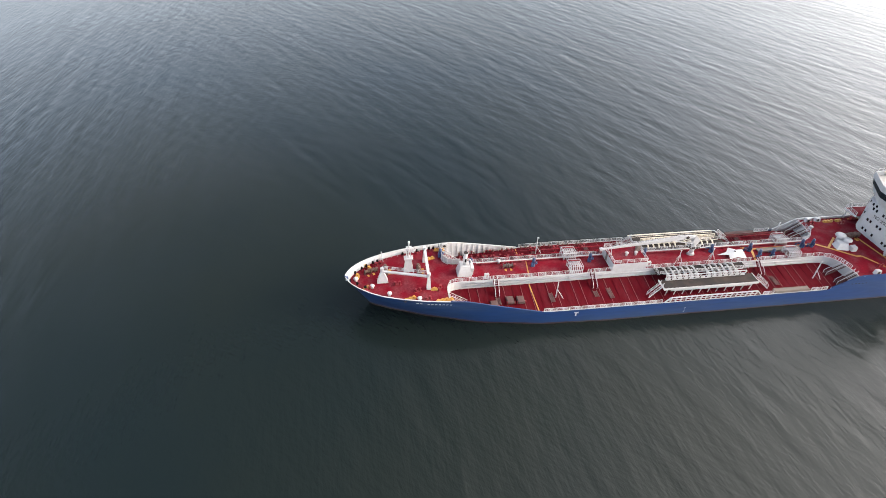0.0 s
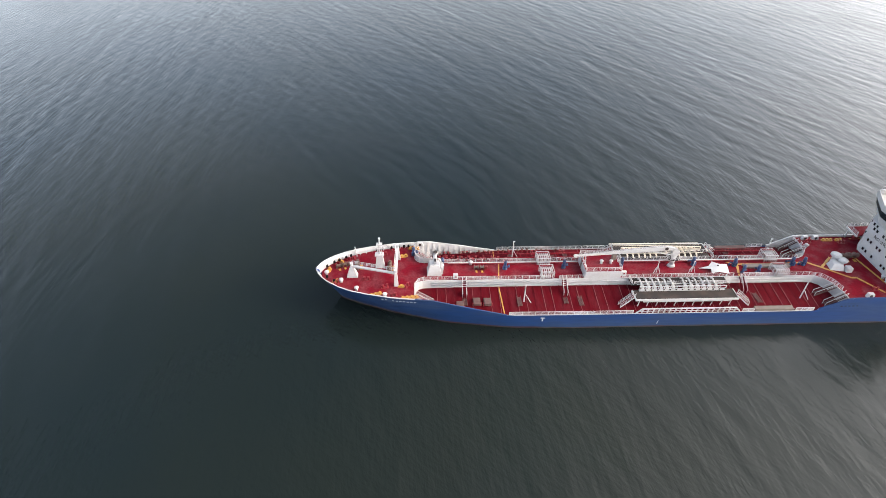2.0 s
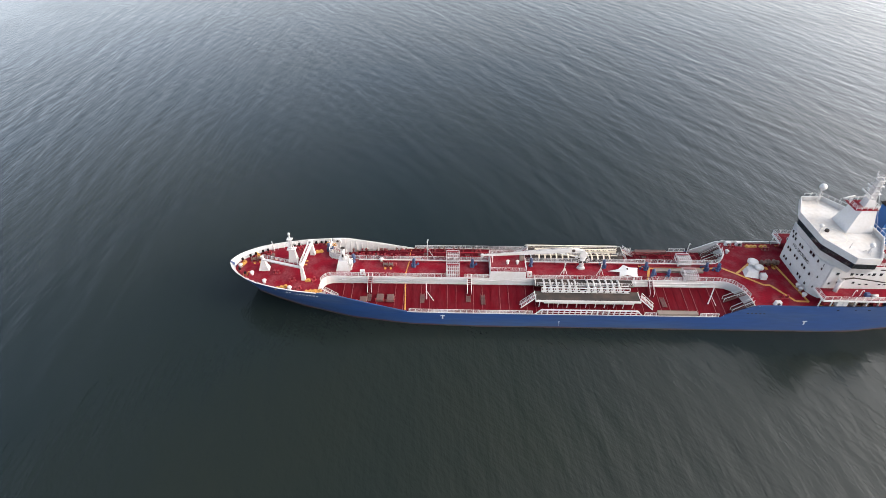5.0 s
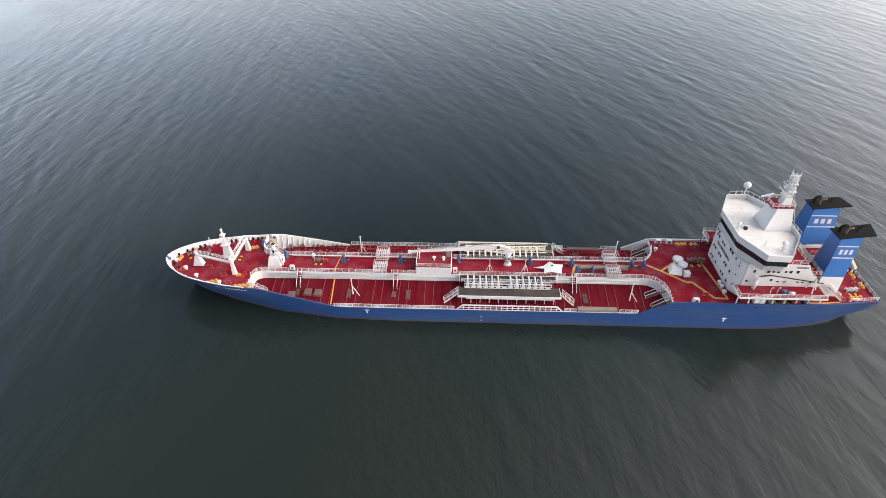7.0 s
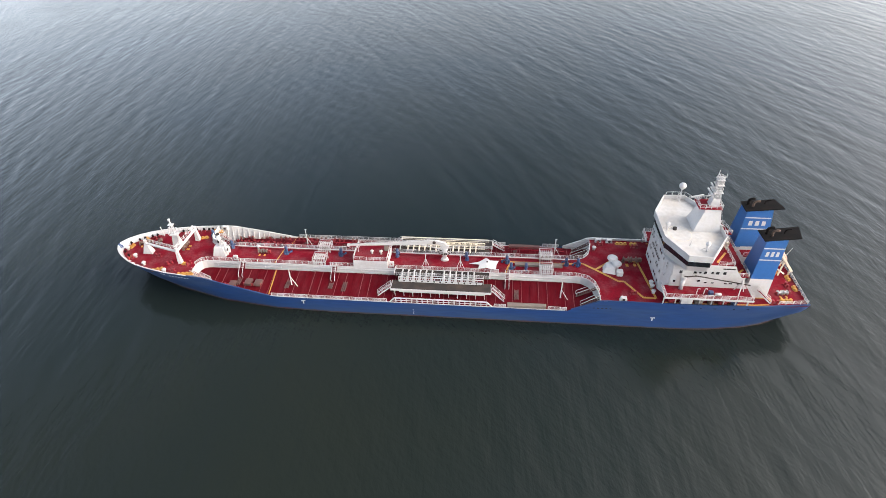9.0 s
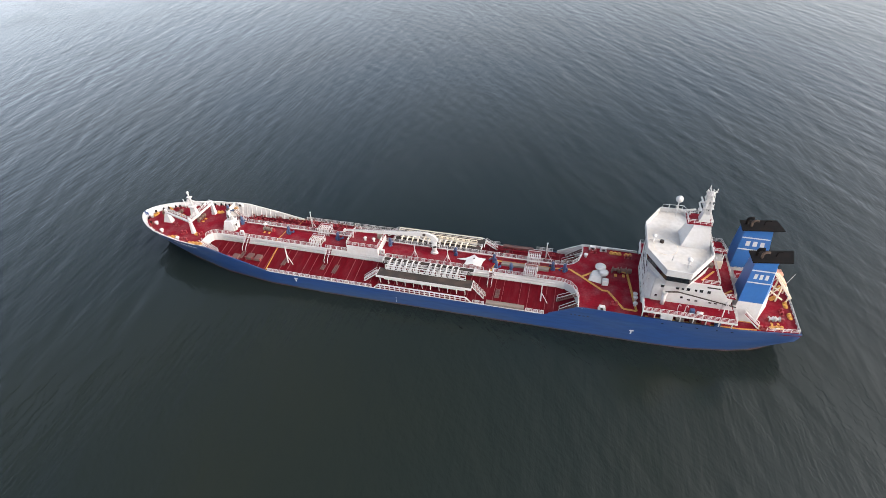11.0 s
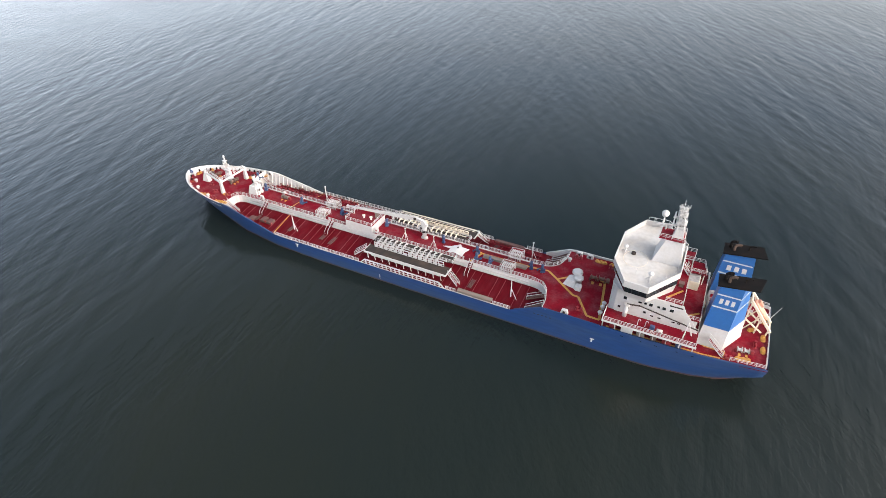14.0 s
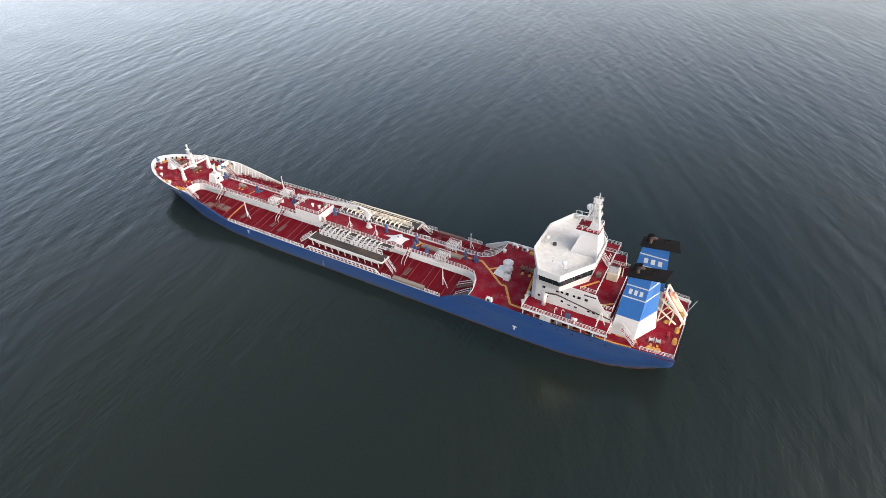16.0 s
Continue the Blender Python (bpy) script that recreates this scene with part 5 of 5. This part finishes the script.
# red service pipes on trestles along the starboard main deck
for x0, x1 in ((-20.0, 12.0), (43.6, 58.0)):
    t = thing("service_pipes", "red service pipes on trestles along the main deck", "pipes", "service pipes")
    for y, z in ((8.0, 0.85), (6.6, 0.6)):
        bm = B()
        rod(bm, (x0, y, main_z(20, y) + z), (x1, y, main_z(20, y) + z), 0.12, 8)
        part("pipe", bm, RED, t, "", True)
    for x in np.arange(x0 + 0.6, x1, 2.9):
        bm = B()
        for y in (6.4, 8.2):
            box(bm, (x, y, main_z(x, y) + 0.4), (0.1, 0.1, 0.8))
        box(bm, (x, 7.3, main_z(20, 7.3) + 0.72), (0.1, 2.0, 0.1))
        part("trestle", bm, RED, t)
railing([(43.6, 9.1, main_z(50, 9.1)), (57.5, 9.1, main_z(50, 9.1))], "red tubular guard rail", step=1.4, material=REDGEAR)
# white pipe run along the foot of the trunk walls
for side in (-1, 1):
    t = thing("trunk_pipe", "pale grey pipe run clamped along the trunk wall", "pipe", "trunk pipes")
    for z in (5.35, 6.05):
        bm = B()
        rod(bm, (-22.8, side * 3.2, z), (58.6, side * 3.2, z), 0.09, 7)
        part("pipe", bm, WHITE, t, "", True)
    for x in np.arange(-22, 58.5, 3.74):
        bm = B()
        box(bm, (x, side * 3.14, 5.7), (0.1, 0.22, 1.0))
        part("clamp", bm, WHITE, t)

# white canvas cover over gear amidships
cv = thing("canvas_cover", "white canvas cover spread in points over deck gear", "cover", at=(39.6, -0.7, UP))
SHEET = ((-3.7, 0.2, 0.35), (-1.4, 0.5, 0.75), (0.1, 2.3, 0.55), (1.1, 1.0, 0.85), (3.0, 1.2, 0.6), (2.5, -0.4, 0.8), (2.3, -1.9, 0.5), (0.2, -1.5, 0.75), (-1.6, -1.7, 0.5), (-1.3, -0.5, 0.75))
bm = B()
centre, under = bm.verts.new((0.4, 0.1, 1.15)), bm.verts.new((0.4, 0.1, 1.0))
rim = [(bm.verts.new((x, y, z)), bm.verts.new((x * 0.98, y * 0.98, z - 0.05))) for x, y, z in SHEET]
for (a, al), (b, bl) in zip(rim, rim[1:] + rim[:1]):
    bm.faces.new((a, b, centre))
    bm.faces.new((bl, al, under))
    bm.faces.new((al, bl, b, a))
bmesh.ops.recalc_face_normals(bm, faces=bm.faces)
part("canvas", bm, WHITE, cv)
bm = B()
rod(bm, (0.4, 0.1, 0), (0.4, 0.1, 1.02), 0.35, 10)
part("stand", bm, STEEL, cv)
bm = B()
rod(bm, (0.4, 0.1, 1.05), (0.4, 0.1, 1.22), 0.22, 10)
part("lifting_eye", bm, GREY, cv, "dark eye at the peak")
for x, y, z in SHEET[::2]:
    bm = B()
    rod(bm, (x * 0.98, y * 0.98, z - 0.03), (x * 1.05, y * 1.05, 0), 0.03, 4)
    part("lashing", bm, GREY, cv)

# twin ventilator house on the poop
tv = thing("twin_ventilator", "white base with two round ventilator heads", "ventilator", at=(67.8, 0.1, UP))
bm = B()
prism(bm, [(-2.3, -1.4), (0.4, -2.0), (1.4, 0.6), (-0.6, 1.6), (-2.0, 0.8)], 0, 1.3, [(-1.7, -0.9), (0.2, -1.4), (1.0, 0.5), (-0.5, 1.2), (-1.5, 0.6)])
part("base", bm, WHITE, tv)
for x, y, h, r in ((0.0, 1.5, 2.1, 1.15), (0.7, 0.0, 1.8, 1.05)):
    bm = B()
    rod(bm, (x, y, 0), (x, y, h), r * 0.55, 16)
    rod(bm, (x, y, h - 0.35), (x, y, h), r, 20)
    rod(bm, (x, y, h), (x, y, h + 0.15), r, 20, r * 0.6)
    part("ventilator_head", bm, WHITE, tv, "", True)
bm = B()
box(bm, (1.2, -1.9, 0.6), (1.3, 1.3, 1.2), bevel=0.1)
part("side_duct", bm, WHITE, tv)

# stowed gangways and deck boxes
for (x, y, z, sx, sy, sz), lab in (((51.5, 0.1, UP + 0.35, 10.6, 1.0, 0.5), "long weathered grey gangway stowed on the trunk"), ((48.7, -10.55, main_z(48, 10.6) + 0.55, 8.2, 0.95, 0.8), "grey gangway stowed along the deck edge"), ((48.8, 10.3, main_z(48, 10.3) + 0.5, 7.4, 0.8, 0.7), "rusty brown gangway stowed along the deck edge")):
    g = thing("gangway", lab, "gangway", "gangways", at=(x, y, z))
    bm = B()
    for s in (-1, 1):
        beam(bm, (-sx / 2, s * sy / 2, 0.15), (sx / 2, s * sy / 2, 0.15), 0.08, 0.12)
        beam(bm, (-sx / 2, s * sy / 2, -0.2), (sx / 2, s * sy / 2, -0.2), 0.08, 0.2)
    mt = HATCH if y > 5 else BEIGE
    part("side_beam", bm, mt, g)
    bm = B()
    box(bm, (0, 0, -0.02), (sx, sy, 0.3), bevel=0.04)
    part("tread_deck", bm, mt, g)
    for k in range(-3, 4):
        bm = B()
        box(bm, (k * sx / 7, 0, -sz * 0.5), (0.15, sy, sz * 0.7))
        part("crossbar", bm, mt, g)
for i, (x, y) in enumerate(((-16.9, -8.2), (-13.4, -7.4), (-11.2, -7.5))):
    h = thing("tank_hatch", "grey tank hatch lid on the main deck", "hatch", "tank hatches", at=(x, y, main_z(x, -y) + 0.0))
    bm = B()
    box(bm, (0, 0, 0.35), (1.5, 1.9, 0.7), bevel=0.08)
    part("lid", bm, HATCH, h)
    for s in (-1, 1):
        bm = B()
        rod(bm, (s * 0.86, -0.8, 0.0), (s * 0.86, -0.8, 0.8), 0.12, 8)
        part("dog", bm, REDGEAR, h)
for i in range(11):
    x, side = -20 + 7.3 * i, -1 if i % 2 else 1
    for s in (-1, 1):
        yy = 4.4 + 1.7 * ((i * 3 + (s > 0)) % 3)
        if 17 < x < 43 or s < 0:
            continue
        h = thing("deck_hatch", "low red tank cleaning hatch on the main deck", "hatch", "deck hatches", at=(x + 0.9, s * yy, main_z(x, yy)))
        bm = B()
        rod(bm, (0, 0, 0), (0, 0, 0.45), 0.42, 12)
        rod(bm, (0, 0, 0.45), (0, 0, 0.55), 0.5, 12)
        part("lid", bm, REDGEAR if i % 3 == 0 else RED, h)

# pipes along the trunk deck
for y, z, r, mt in ((2.3, 0.45, 0.12, WHITE), (2.0, 0.45, 0.09, REDGEAR), (-2.4, 0.35, 0.08, RED)):
    t = thing("deck_pipeline", "thin pipeline on low supports along the trunk", "pipe", "deck pipelines", at=(0, 0, UP))
    bm = B()
    rod(bm, (-19, y, z), (9.8, y, z), r, 7)
    rod(bm, (18.2, y, z), (58.5, y, z), r, 7)
    part("pipe", bm, mt, t)
    for x in list(np.arange(-18, 9, 4.5)) + list(np.arange(20, 58, 4.7)):
        bm = B()
        box(bm, (x, y, z / 2), (0.12, 0.3, z))
        part("support", bm, RED, t)

# gear on the boat decks
def canister(x, y, z):
    c = thing("liferaft_canister", "white life raft canister on a cradle", "life raft", "life rafts", at=(x, y, z))
    bm = B()
    rod(bm, (-0.75, 0, 0.55), (0.75, 0, 0.55), 0.36, 14)
    part("shell", bm, WHITE, c, "", True)
    bm = B()
    for s in (-0.45, 0.45):
        box(bm, (s, 0, 0.12), (0.12, 0.7, 0.24))
    part("cradle", bm, STEEL, c)
    return c


c0 = canister(86.7, -10.3, 9.27)
c0.scale = (0.75, 0.75, 0.75)
for x, y in ((86.7, 10.3),):
    copy_thing(c0, pose(x, y, 9.27) @ Matrix.Diagonal((0.75, 0.75, 0.75, 1)))
for side in (-1, 1):
    dv = thing("provision_crane", "white provision crane with a dark folded jib along the house", "crane", "provision cranes", at=(79.8, side * 8.6, 9.27))
    bm = B()
    rod(bm, (0, 0, 0), (0, 0, 2.6), 0.42, 14)
    part("pillar", bm, WHITE, dv, "", True)
    bm = B()
    rod(bm, (0, 0, 2.6), (0, 0, 3.2), 0.55, 14)
    part("head", bm, WHITE, dv)
    bm = B()
    beam(bm, (0, 0, 3.1), (2.4, 0, 3.5), 0.2, 0.22)
    beam(bm, (2.4, 0, 3.5), (13.2, side * 0.3, 1.9), 0.15, 0.18)
    part("jib", bm, GREY, dv, "dark jib")
    for k, x in enumerate((82.6, 84.0)):
        v = thing("swan_neck_vent", "white swan-neck vent pipe on the boat deck", "ventilator", "swan-neck vents", at=(x, side * 10.0, 9.27))
        bm = B()
        bent(bm, [(0, 0, 0), (0, 0, 1.3), (0.15, 0, 1.5), (0.35, 0, 1.48), (0.42, 0, 1.2)], 0.07, 7)
        part("pipe", bm, WHITE, v)
    bx = thing("blue_locker", "blue locker on the boat deck", "locker", "lockers", at=(85.3, side * 10.1, 9.27))
    bm = B()
    box(bm, (0, 0, 0.45), (0.9, 0.8, 0.9), bevel=0.08)
    part("body", bm, PUMP, bx)
    fr2 = thing("davit_frame", "white tripod davit on the boat deck", "davit", "davits", at=(91.2, side * 9.0, 9.27))
    bm = B()
    for a in (0.3, 2.2, 4.4):
        rod(bm, (1.1 * math.cos(a), 1.1 * math.sin(a), 0), (0, 0, 3.2), 0.11, 6)
    part("legs", bm, WHITE, fr2)
    wb = thing("side_locker", "white locker under the boat deck at the ship's side", "locker", "lockers", at=(81.0, side * 10.2, UP))
    bm = B()
    box(bm, (0, 0, 0.9), (2.2, 0.9, 1.8), bevel=0.06)
    part("body", bm, WHITE, wb)

# houses and gear on the terraces between bridge and funnels
for x, y, z, sx, sy, sz, lab in ((90.3, 2.9, 12.04, 2.2, 2.8, 2.0, "cream vent house with a railed top on the terrace"), (87.0, 9.3, 9.27, 2.2, 1.4, 1.9, "white locker on the starboard boat deck"), (95.9, 0.4, UP, 4.6, 2.6, 5.6, "white engine casing house between the funnels")):
    h = thing("deck_locker", lab, "locker", "", at=(x, y, z))
    bm = B()
    box(bm, (0, 0, sz / 2), (sx, sy, sz), bevel=0.08)
    part("body", bm, WHITE if y != 2.9 else SUNLIT_CREAM, h)
    bm = B()
    box(bm, (0, 0, sz + 0.05), (sx * 0.9, sy * 0.9, 0.1))
    part("top", bm, RED if sz > 4 else WHITE, h)
    bm = B()
    rod(bm, (-sx / 2 - 0.03, 0, sz * 0.6), (-sx / 2 + 0.05, 0, sz * 0.6), 0.25, 12)
    part("vent_mouth", bm, GREY, h)
railing([(89.4, 1.7, 14.14), (91.2, 1.7, 14.14), (91.2, 4.1, 14.14), (89.4, 4.1, 14.14)], step=1.0, height=0.8)
railing([(93.8, -0.7, 12.3), (98.0, -0.7, 12.3), (98.0, 1.5, 12.3), (93.8, 1.5, 12.3)], step=1.3)
# pipes, hoses and edge marks along the side passages under the boat decks
for side in (-1, 1):
    for k, (x, ln, mt, lab) in enumerate(((78.2, 1.2, REDGEAR, "red"), (83.6, 1.5, BEIGE, "brown"), (86.0, 1.1, BROWN, "dark brown"), (88.4, 1.6, REDGEAR, "red"), (90.6, 1.0, PUMP, "blue"))):
        cb = thing("equipment_box", lab + " equipment box in the side passage", "box", "side passage boxes", at=(x, side * 9.9, UP))
        bm = B()
        box(bm, (0, 0, 0.45), (ln, 0.8, 0.9), bevel=0.06)
        part("body", bm, mt, cb)
        bm = B()
        box(bm, (0, 0, 0.94), (ln + 0.08, 0.88, 0.08), bevel=0.02)
        part("lid", bm, mt, cb)
    bm = B()
    for a, b in zip(np.linspace(77.0, 98.0, 8), np.linspace(77.0, 98.0, 8)[1:]):
        beam(bm, (a, side * (half(a) - 1.0), UP + 0.012), (b, side * (half(b) - 1.0), UP + 0.012), 0.35, 0.02)
    part("edge_line", bm, YELLOW, ship, "yellow line along the side passage")
    bm = B()
    for a, b in (((94.6, 7.4), (98.6, 7.4)), ((98.6, 7.4), (98.6, 9.2))):
        beam(bm, (a[0], side * a[1], UP + 0.014), (b[0], side * b[1], UP + 0.014), 0.35, 0.02)
    part("walkway_line", bm, YELLOW, ship)
for a, b in (((86.2, -6.6, 14.856), (88.8, -3.2, 14.856)), ((90.4, -6.9, 12.056), (92.6, -5.0, 12.056))):
    bm = B()
    beam(bm, a, b, 0.4, 0.02)
    part("walkway_line", bm, YELLOW, block)

# free-fall lifeboat on its steep stern ramp
# ramp beams carry the glow of low sun in their base colour
rp = thing("lifeboat_ramp", "steel launching ramp coloured as sunlit cream, sloping down over the stern", "ramp")
HEAD, FOOT = Vector((100.9, 1.8, 14.0)), Vector((105.7, 1.8, 7.9))
for s in (-1, 1):
    off = Vector((0, 1.45 * s, 0))
    bm = B()
    beam(bm, HEAD + off, FOOT + off, 0.4, 0.45)
    part("side_beam", bm, SUNLIT_CREAM, rp)
    bm = B()
    beam(bm, (99.4, 1.8 + 1.45 * s, 10.6), (104.3, 1.8 + 1.45 * s, 7.2), 0.22, 0.28)
    part("lower_beam", bm, SUNLIT_CREAM, rp)
    for f in (0.04, 0.52, 0.93):
        p = HEAD.lerp(FOOT, f) + off
        bm = B()
        beam(bm, (p.x - 0.2, p.y, UP), p, 0.24, 0.24)
        part("leg", bm, SUNLIT_CREAM, rp)
    bm = B()
    beam(bm, HEAD.lerp(FOOT, 0.5) + off, (100.9, 1.8 + 1.45 * s, UP), 0.16, 0.16)
    part("brace", bm, SUNLIT_CREAM, rp)
for f in (0.02, 0.5, 0.97):
    p = HEAD.lerp(FOOT, f)
    bm = B()
    beam(bm, p + Vector((0, -1.45, -0.1)), p + Vector((0, 1.45, -0.1)), 0.26, 0.26)
    part("cross_beam", bm, SUNLIT_CREAM, rp)
slope = (FOOT - HEAD).normalized()
rise = Vector((-slope.z, 0, slope.x))
fb = thing("lifeboat", "faded orange enclosed lifeboat resting on the stern ramp", "lifeboat")
bm = B()
secs = []
for f, w, h in ((-2.4, 0.35, 0.4), (-1.9, 0.8, 0.7), (-0.6, 1.0, 0.85), (0.9, 1.0, 0.85), (1.9, 0.7, 0.65), (2.5, 0.25, 0.35)):
    mid_ = HEAD.lerp(FOOT, 0.42) + slope * f + rise * 0.12
    secs.append([mid_ + Vector((0, w * math.cos(a), 0)) + rise * (h * 0.62 * math.sin(a)) for a in np.linspace(0, 2 * math.pi, 14, endpoint=False)])
loft(bm, secs)
part("hull", bm, ORANGE, fb, "", True)
bm = B()
cab = HEAD.lerp(FOOT, 0.42) - slope * 1.4 + rise * 0.72
loft(bm, [[cab + slope * (a * 0.7 * k) + Vector((0, b * 0.55 * k, 0)) + rise * z for a, b in ((-1, -1), (1, -1), (1, 1), (-1, 1))] for z, k in ((-0.35, 1.0), (0.25, 0.75))])
part("cockpit", bm, ORANGE, fb)
railing([(105.6, -8.8, UP), (105.8, 0, UP), (105.6, 8.8, UP)], step=1.4)
for y in (-8.6, 8.6):
    railing([(99.5, y * 1.13, UP + 0.45), (105.4, y * 1.06, UP + 0.45)], step=1.4)
ens = thing("ensign_staff", "slanting white flag staff at the stern rail", "pole", at=(105.4, 5.0, UP))
bm = B()
rod(bm, (0, 0, 0), (1.4, 0, 4.2), 0.09, 7, 0.05)
part("staff", bm, WHITE, ens)

# roller guides along the forecastle bulwark
def roller(x, side):
    g = thing("pedestal_roller", "black pedestal roller inside the bow bulwark", "roller", "pedestal rollers", at=(x, side * (inner(x, UP) - 1.0), UP))
    bm = B()
    rod(bm, (0, 0, 0), (0, 0, 0.55), 0.22, 10)
    part("pedestal", bm, REDGEAR, g)
    bm = B()
    rod(bm, (0, 0, 0.55), (0, 0, 1.0), 0.27, 10, 0.22)
    part("drum", bm, BLACK, g)
    return g


for x in (-45.0, -43.6, -42.6, -41.2, -40.2, -34.6, -33.6, -31.4, -29.8, -28.6, -27.6):
    roller(x, 1)
for x in (-44.6, -43.0):
    roller(x, -1)


def valve_group(x, y):
    v = thing("valve_group", "red deck valves on short stems", "valve", "deck valves", at=(x, y, main_z(x, abs(y))))
    for k in range(3):
        bm = B()
        rod(bm, (k * 0.55 - 0.55, 0.1 * (k % 2), 0), (k * 0.55 - 0.55, 0.1 * (k % 2), 0.9 + 0.2 * (k % 2)), 0.1, 7)
        rod(bm, (k * 0.55 - 0.55, 0.1 * (k % 2), 0.85 + 0.2 * (k % 2)), (k * 0.55 - 0.55, 0.1 * (k % 2), 0.93 + 0.2 * (k % 2)), 0.28, 10)
        part("valve", bm, REDGEAR, v)
    bm = B()
    rod(bm, (-1.0, 0, 0.3), (1.0, 0, 0.3), 0.13, 8)
    part("pipe", bm, REDGEAR, v)
    return v


vg = valve_group(-19.0, 6.2)
for i, (x, y) in enumerate(((-16.4, 5.6), (-13.6, 5.9), (-11.0, 5.4), (-8.6, 6.0), (-5.9, 5.5), (7.2, 5.2), (11.4, 6.1), (15.0, 5.4), (46.8, 5.6), (50.2, 5.0), (-18.2, -8.9))):
    copy_thing(vg, pose(x, y, main_z(x, abs(y)), 0, 0, 37 * i % 90))
wd = thing("fire_hydrant_box", "white hose box with red gear at the trunk edge", "box", "hose boxes", at=(-17.6, -2.5, UP))
bm = B()
box(bm, (0, 0, 0.75), (1.0, 0.5, 1.3), bevel=0.05)
part("body", bm, WHITE, wd)
bm = B()
box(bm, (0, -0.27, 0.8), (0.4, 0.05, 0.5))
part("door", bm, REDGEAR, wd)
copy_thing(wd, pose(18.6, -2.3, UP))

# worn gratings lying across the main deck beside the stairs and lamp posts
def grating(x, y, long):
    g = thing("deck_grating", "worn brown grating lying on the dark red deck", "grating", "deck gratings", at=(x, y, main_z(x, abs(y)) + 0.02))
    for s in (-0.42, 0.42):
        bm = B()
        box(bm, (s, 0, 0.11), (0.08, long, 0.16))
        part("edge_bar", bm, HATCH, g)
    for k in range(int(long / 0.3)):
        bm = B()
        box(bm, (0, -long / 2 + 0.15 + 0.3 * k, 0.13), (0.8, 0.17, 0.05))
        part("slat", bm, HATCH, g)
    return g


for x, long in ((-15.8, 2.1), (-4.4, 3.0), (5.4, 2.0), (8.5, 3.4), (46.6, 3.4)):
    for side in (-1, 1):
        grating(x, side * 7.2, long)

# railed red platforms on the starboard side behind the bridge
for poly, legs, rails in (([(86.0, 7.9), (89.6, 7.9), (89.6, 10.6), (86.4, 10.6)], ((86.7, 10.3), (89.3, 10.3), (89.3, 8.2)), [(86.0, 8.0), (86.4, 10.5), (89.5, 10.5), (89.5, 8.0)]),
                          ([(89.35, 3.6), (92.3, 3.6), (91.6, 7.5), (89.35, 7.5)], ((91.9, 3.9), (91.4, 7.2)), [(89.5, 3.7), (92.2, 3.7), (91.5, 7.4), (89.5, 7.4)])):
    sp = thing("side_platform", "railed red steel platform behind the bridge", "platform", "side platforms")
    bm = B()
    prism(bm, poly, 14.62, 14.78)
    part("plating", bm, RED, sp)
    for x, y in legs:
        bm = B()
        rod(bm, (x, y, 9.27 if y > 8 else 12.04), (x, y, 14.62), 0.09, 7)
        part("leg", bm, WHITE, sp)
    railing([(x, y, 14.78) for x, y in rails], parent=sp, step=1.2)
